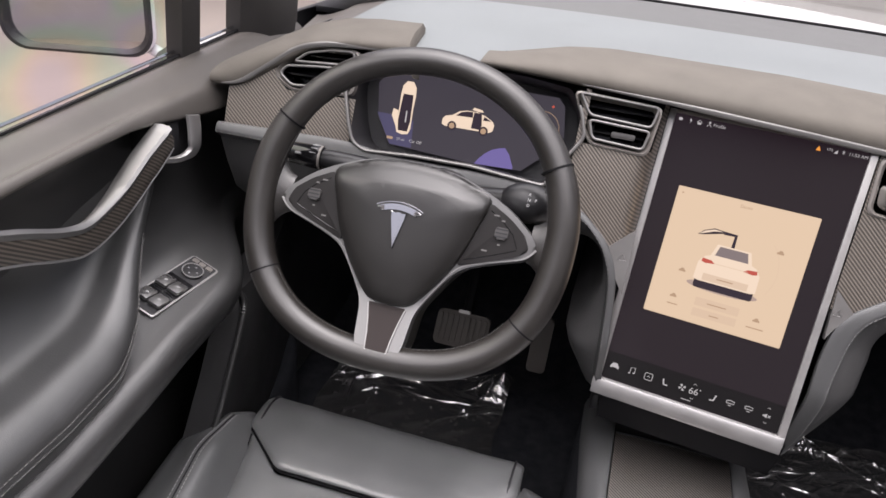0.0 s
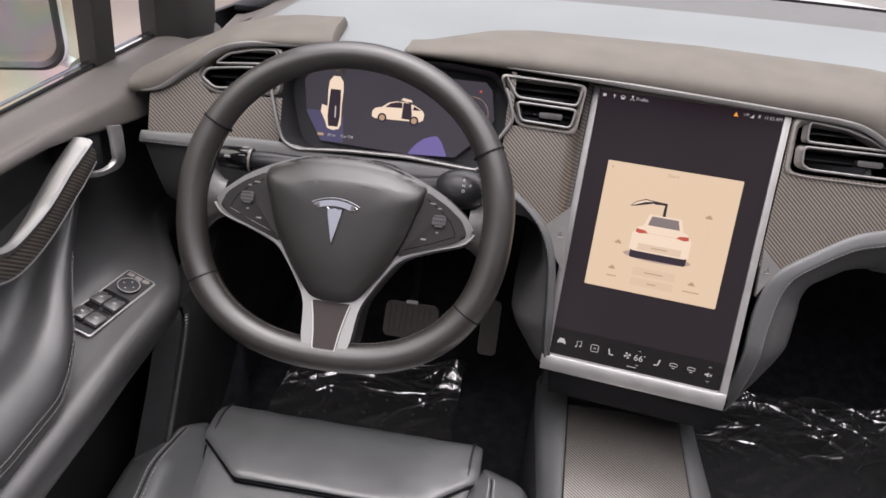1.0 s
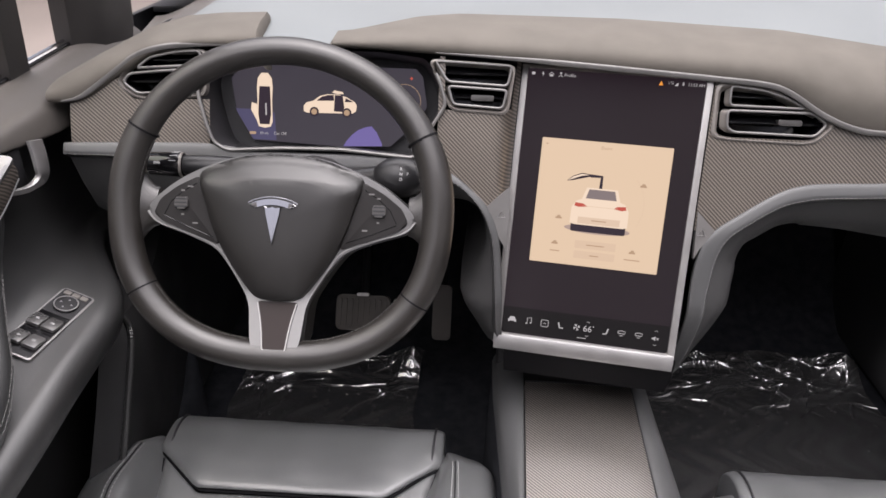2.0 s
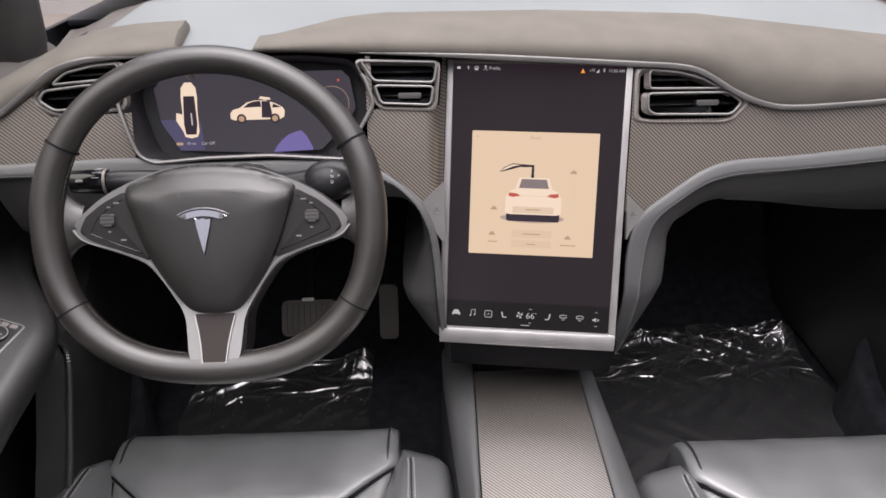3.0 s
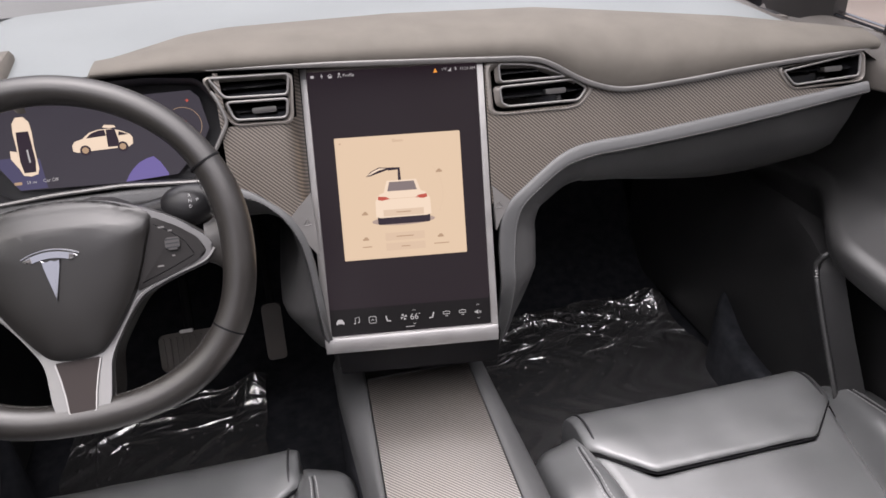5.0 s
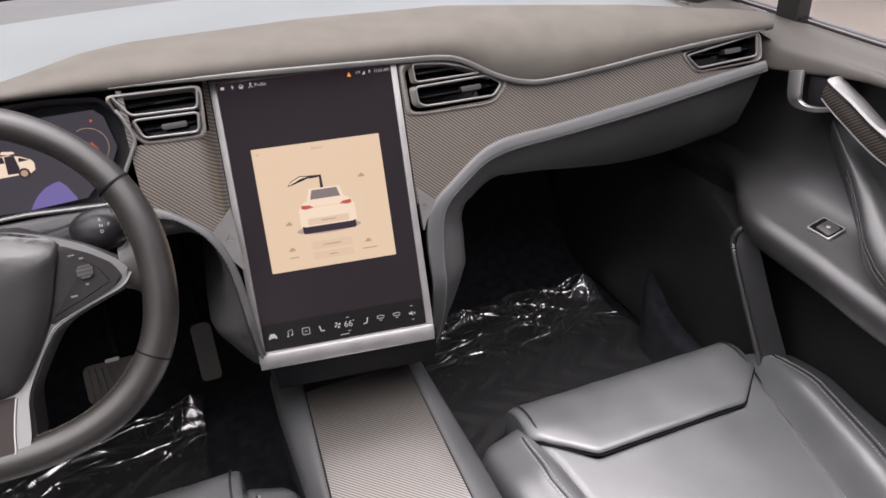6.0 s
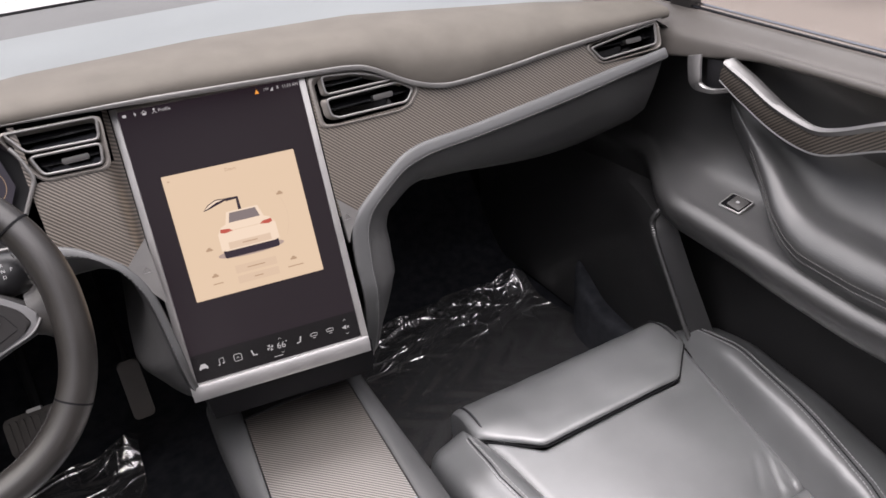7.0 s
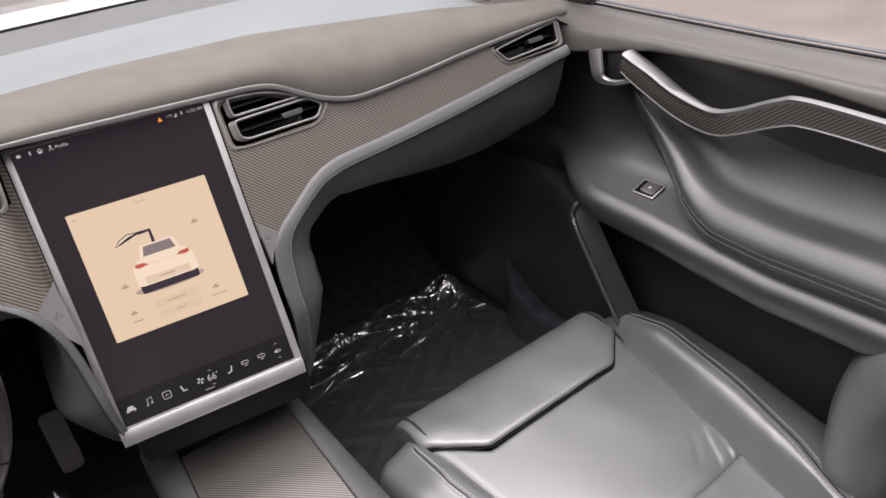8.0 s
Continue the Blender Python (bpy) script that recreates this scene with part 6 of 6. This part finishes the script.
# ---------------------------------------------------------------- pillars and small quarter windows
for s in (-1, 1):
    p = thing("windscreen_pillar", (s * 0.78, 0.3, 0.8), "dark grey trimmed windscreen pillar", "pillar", "windscreen pillars", kind="structure")
    rows = []
    for k in range(10):
        t = k / 9
        c = Vector((s * (0.785 - 0.09 * t), 0.215 - 0.8 * max(0.0, t - 0.1) ** 1.1, 0.765 + 0.58 * math.sin(t * math.pi / 2) ** 0.9))
        rows.append([c + Vector((s * a, b, 0)) for a, b in ((-0.01, -0.06), (-0.04, -0.02), (-0.05, 0.05), (-0.03, 0.1), (0.03, 0.1), (0.015, -0.06))])
    part("cover", grid(rows, around=True, caps=True), PILLAR, p)
    q = thing("mirror_pillar", (s * 0.78, 0.02, 0.77), "slim dark upright in front of the side window", "pillar", "side window uprights", kind="structure")
    rows = [[Vector((s * (0.775 - 0.06 * t), y - 0.06 * t, 0.765 + 0.3 * t)) for y in (0.0, 0.012, 0.035, 0.043)] + [Vector((s * (0.8 - 0.06 * t), y - 0.06 * t, 0.765 + 0.3 * t)) for y in (0.043, 0.0)] for t in np.linspace(0, 1, 5)]
    part("cover", grid(rows, around=True, caps=True), PILLAR, q)

# ---------------------------------------------------------------- door mirror outside the driver's window
mirror = thing("door_mirror", (-0.95, 0.15, 0.72), "white door mirror with a dark rimmed glass", "door mirror")
mm = Matrix.Translation((-1.045, 0.12, 0.801)) @ pose(0, 0, 0, 88, 0, 20)
OUT = rounded(-0.118, -0.088, 0.118, 0.09, 0.04, 8)
rows = []
for sc, dep in ((0.93, 0.004), (0.98, 0.006), (1.01, 0.0), (1.01, -0.01), (0.93, -0.04), (0.72, -0.09), (0.4, -0.12), (0.1, -0.13)):
    rows.append([mm @ Vector((x * sc, y * sc, dep)) for x, y in OUT])
part("cap", grid(rows, around=True), WHITE_PAINT, mirror, "white painted mirror cap")
rows = [[mm @ Vector((x * sc, y * sc, dep)) for x, y in OUT] for sc, dep in ((1.0, 0.0066), (0.95, 0.0078), (0.89, 0.002), (0.87, -0.008))]
part("inner_rim", grid(rows, around=True), PLASTIC, mirror, "black inner rim")
bm = slab([(x * 0.89, y * 0.89) for x, y in OUT], -0.008, -0.004)
bm.transform(mm)
part("glass", bm, MIRROR, mirror, "mirror glass")
part("foot", tube([Vector((-0.95, 0.17, 0.725)), Vector((-0.88, 0.16, 0.705)), Vector((-0.80, 0.13, 0.715))], [0.012, 0.011, 0.014], 12, flat=0.8), WHITE_PAINT, mirror, "white mirror foot")

# ---------------------------------------------------------------- crumpled clear film over the carpet
def film_sheet(x0, x1, y0, y1, label, ruck, seed, corner, count):
    """Clear sheet: a smooth part, and from y = ruck on a crumpled far edge of long soft folds, with one corner turned up."""
    rng = random.Random(seed)
    ob = thing("protective_film", ((x0 + x1) / 2, (y0 + y1) / 2, 0.02), label, "plastic film", "protective floor films")
    folds = []
    for k in range(count):
        wide = k % 2 == 0
        cy = ruck + (y1 - ruck) * (0.1 + 0.9 * rng.random() ** 0.8)
        w = rng.uniform(0.0017, 0.0027) if k % 4 else rng.uniform(0.004, 0.008)
        folds.append((rng.uniform(x0, x1), cy, rng.gauss(0.16, 0.2) if wide else rng.uniform(-1.3, 1.3),
                      rng.uniform(0.06, 0.16) if wide else rng.uniform(0.015, 0.05), w, w * (rng.uniform(0.9, 1.4) if k % 4 else rng.uniform(0.3, 0.6)), rng.uniform(-5, 5), rng.uniform(0, 6)))
    for k in range(count // 3):      # short pleats running in from the far edge
        w = rng.uniform(0.0013, 0.0024)
        folds.append((rng.uniform(x0, x1), y1 - rng.uniform(0.0, 0.06), 1.57 + rng.gauss(0, 0.35), rng.uniform(0.015, 0.045), w, w * rng.uniform(0.7, 1.2), rng.uniform(-7, 7), rng.uniform(0, 6)))
    beads = [(rng.uniform(x0 + 0.02, x1 - 0.02), rng.uniform(ruck - 0.12, ruck + 0.03), rng.uniform(0.002, 0.0034)) for _ in range(60)]

    def height(x, y):
        z = 0.0016 * (np.sin(x * 31 + seed) + np.sin(y * 27 + x * 11)) + 0.0012 * np.sin(x * 83 + 3 * np.sin(y * 40))
        for cx, cy, a, half, w, h, bend, ph in folds:
            dx, dy = x - cx, y - cy
            along, cross = dx * math.cos(a) + dy * math.sin(a), -dx * math.sin(a) + dy * math.cos(a)
            cross = cross + bend * along ** 2 + 0.002 * np.sin(along * 55 + ph)
            z = z + h * np.clip(1 - (along / half) ** 2, 0, 1) ** 0.7 * np.exp(-(cross / w) ** 2)
        for cx, cy, r in beads:
            z = z + 0.0022 * np.exp(-((x - cx) ** 2 + (y - cy) ** 2) / (r * r))
        lift = np.clip(1 - np.hypot(x - corner[0], y - corner[1]) / 0.06, 0, 1)
        return z + 0.045 * lift ** 1.3 + 0.12 * np.clip(y - (y1 - 0.07), 0, 1)

    for name, ya, yb, nx, ny, m, note in (("sheet", y0, ruck, 200, 170, FILM, "smooth clear sheet"), ("crumpled_edge", ruck, y1, 600, 300, FILM, "crumpled far edge of the sheet")):
        u, v = np.meshgrid(np.linspace(0, 1, nx), np.linspace(0, 1, ny))
        y = ya + (yb - ya) * v
        g = (y - y0) / (y1 - y0)
        x = x0 + (x1 - x0) * u + 0.005 * (np.sin(g * 9 + seed) + 0.5 * np.sin(g * 23 + 2 * seed))
        y = y + (0.003 * np.sin(u * 8 + seed) + 0.0015 * np.sin(u * 21)) * g
        z = height(x, y)
        verts = [(a, b, floor_z(a, b) + 0.005 + c) for a, b, c in zip(x.ravel().tolist(), y.ravel().tolist(), z.ravel().tolist())]
        faces = [(j * nx + i, j * nx + i + 1, (j + 1) * nx + i + 1, (j + 1) * nx + i) for j in range(ny - 1) for i in range(nx - 1)]
        me = bpy.data.meshes.new(name)
        me.from_pydata(verts, [], faces)
        me.transform(PLACE[ob].inverted())
        me.polygons.foreach_set("use_smooth", [True] * len(faces))
        me.materials.append(m)
        sheet_ob = new(name, me)
        sheet_ob.parent = ob
        tagged(sheet_ob, note)
    return ob


film_sheet(0.19, 0.725, -0.12, 0.5, "crumpled clear protective film on the passenger carpet", 0.3, 3, (0.695, 0.46), 100)
film_sheet(-0.66, -0.27, -0.05, 0.42, "crumpled clear protective film on the driver's carpet", 0.27, 11, (-0.29, 0.4), 30)
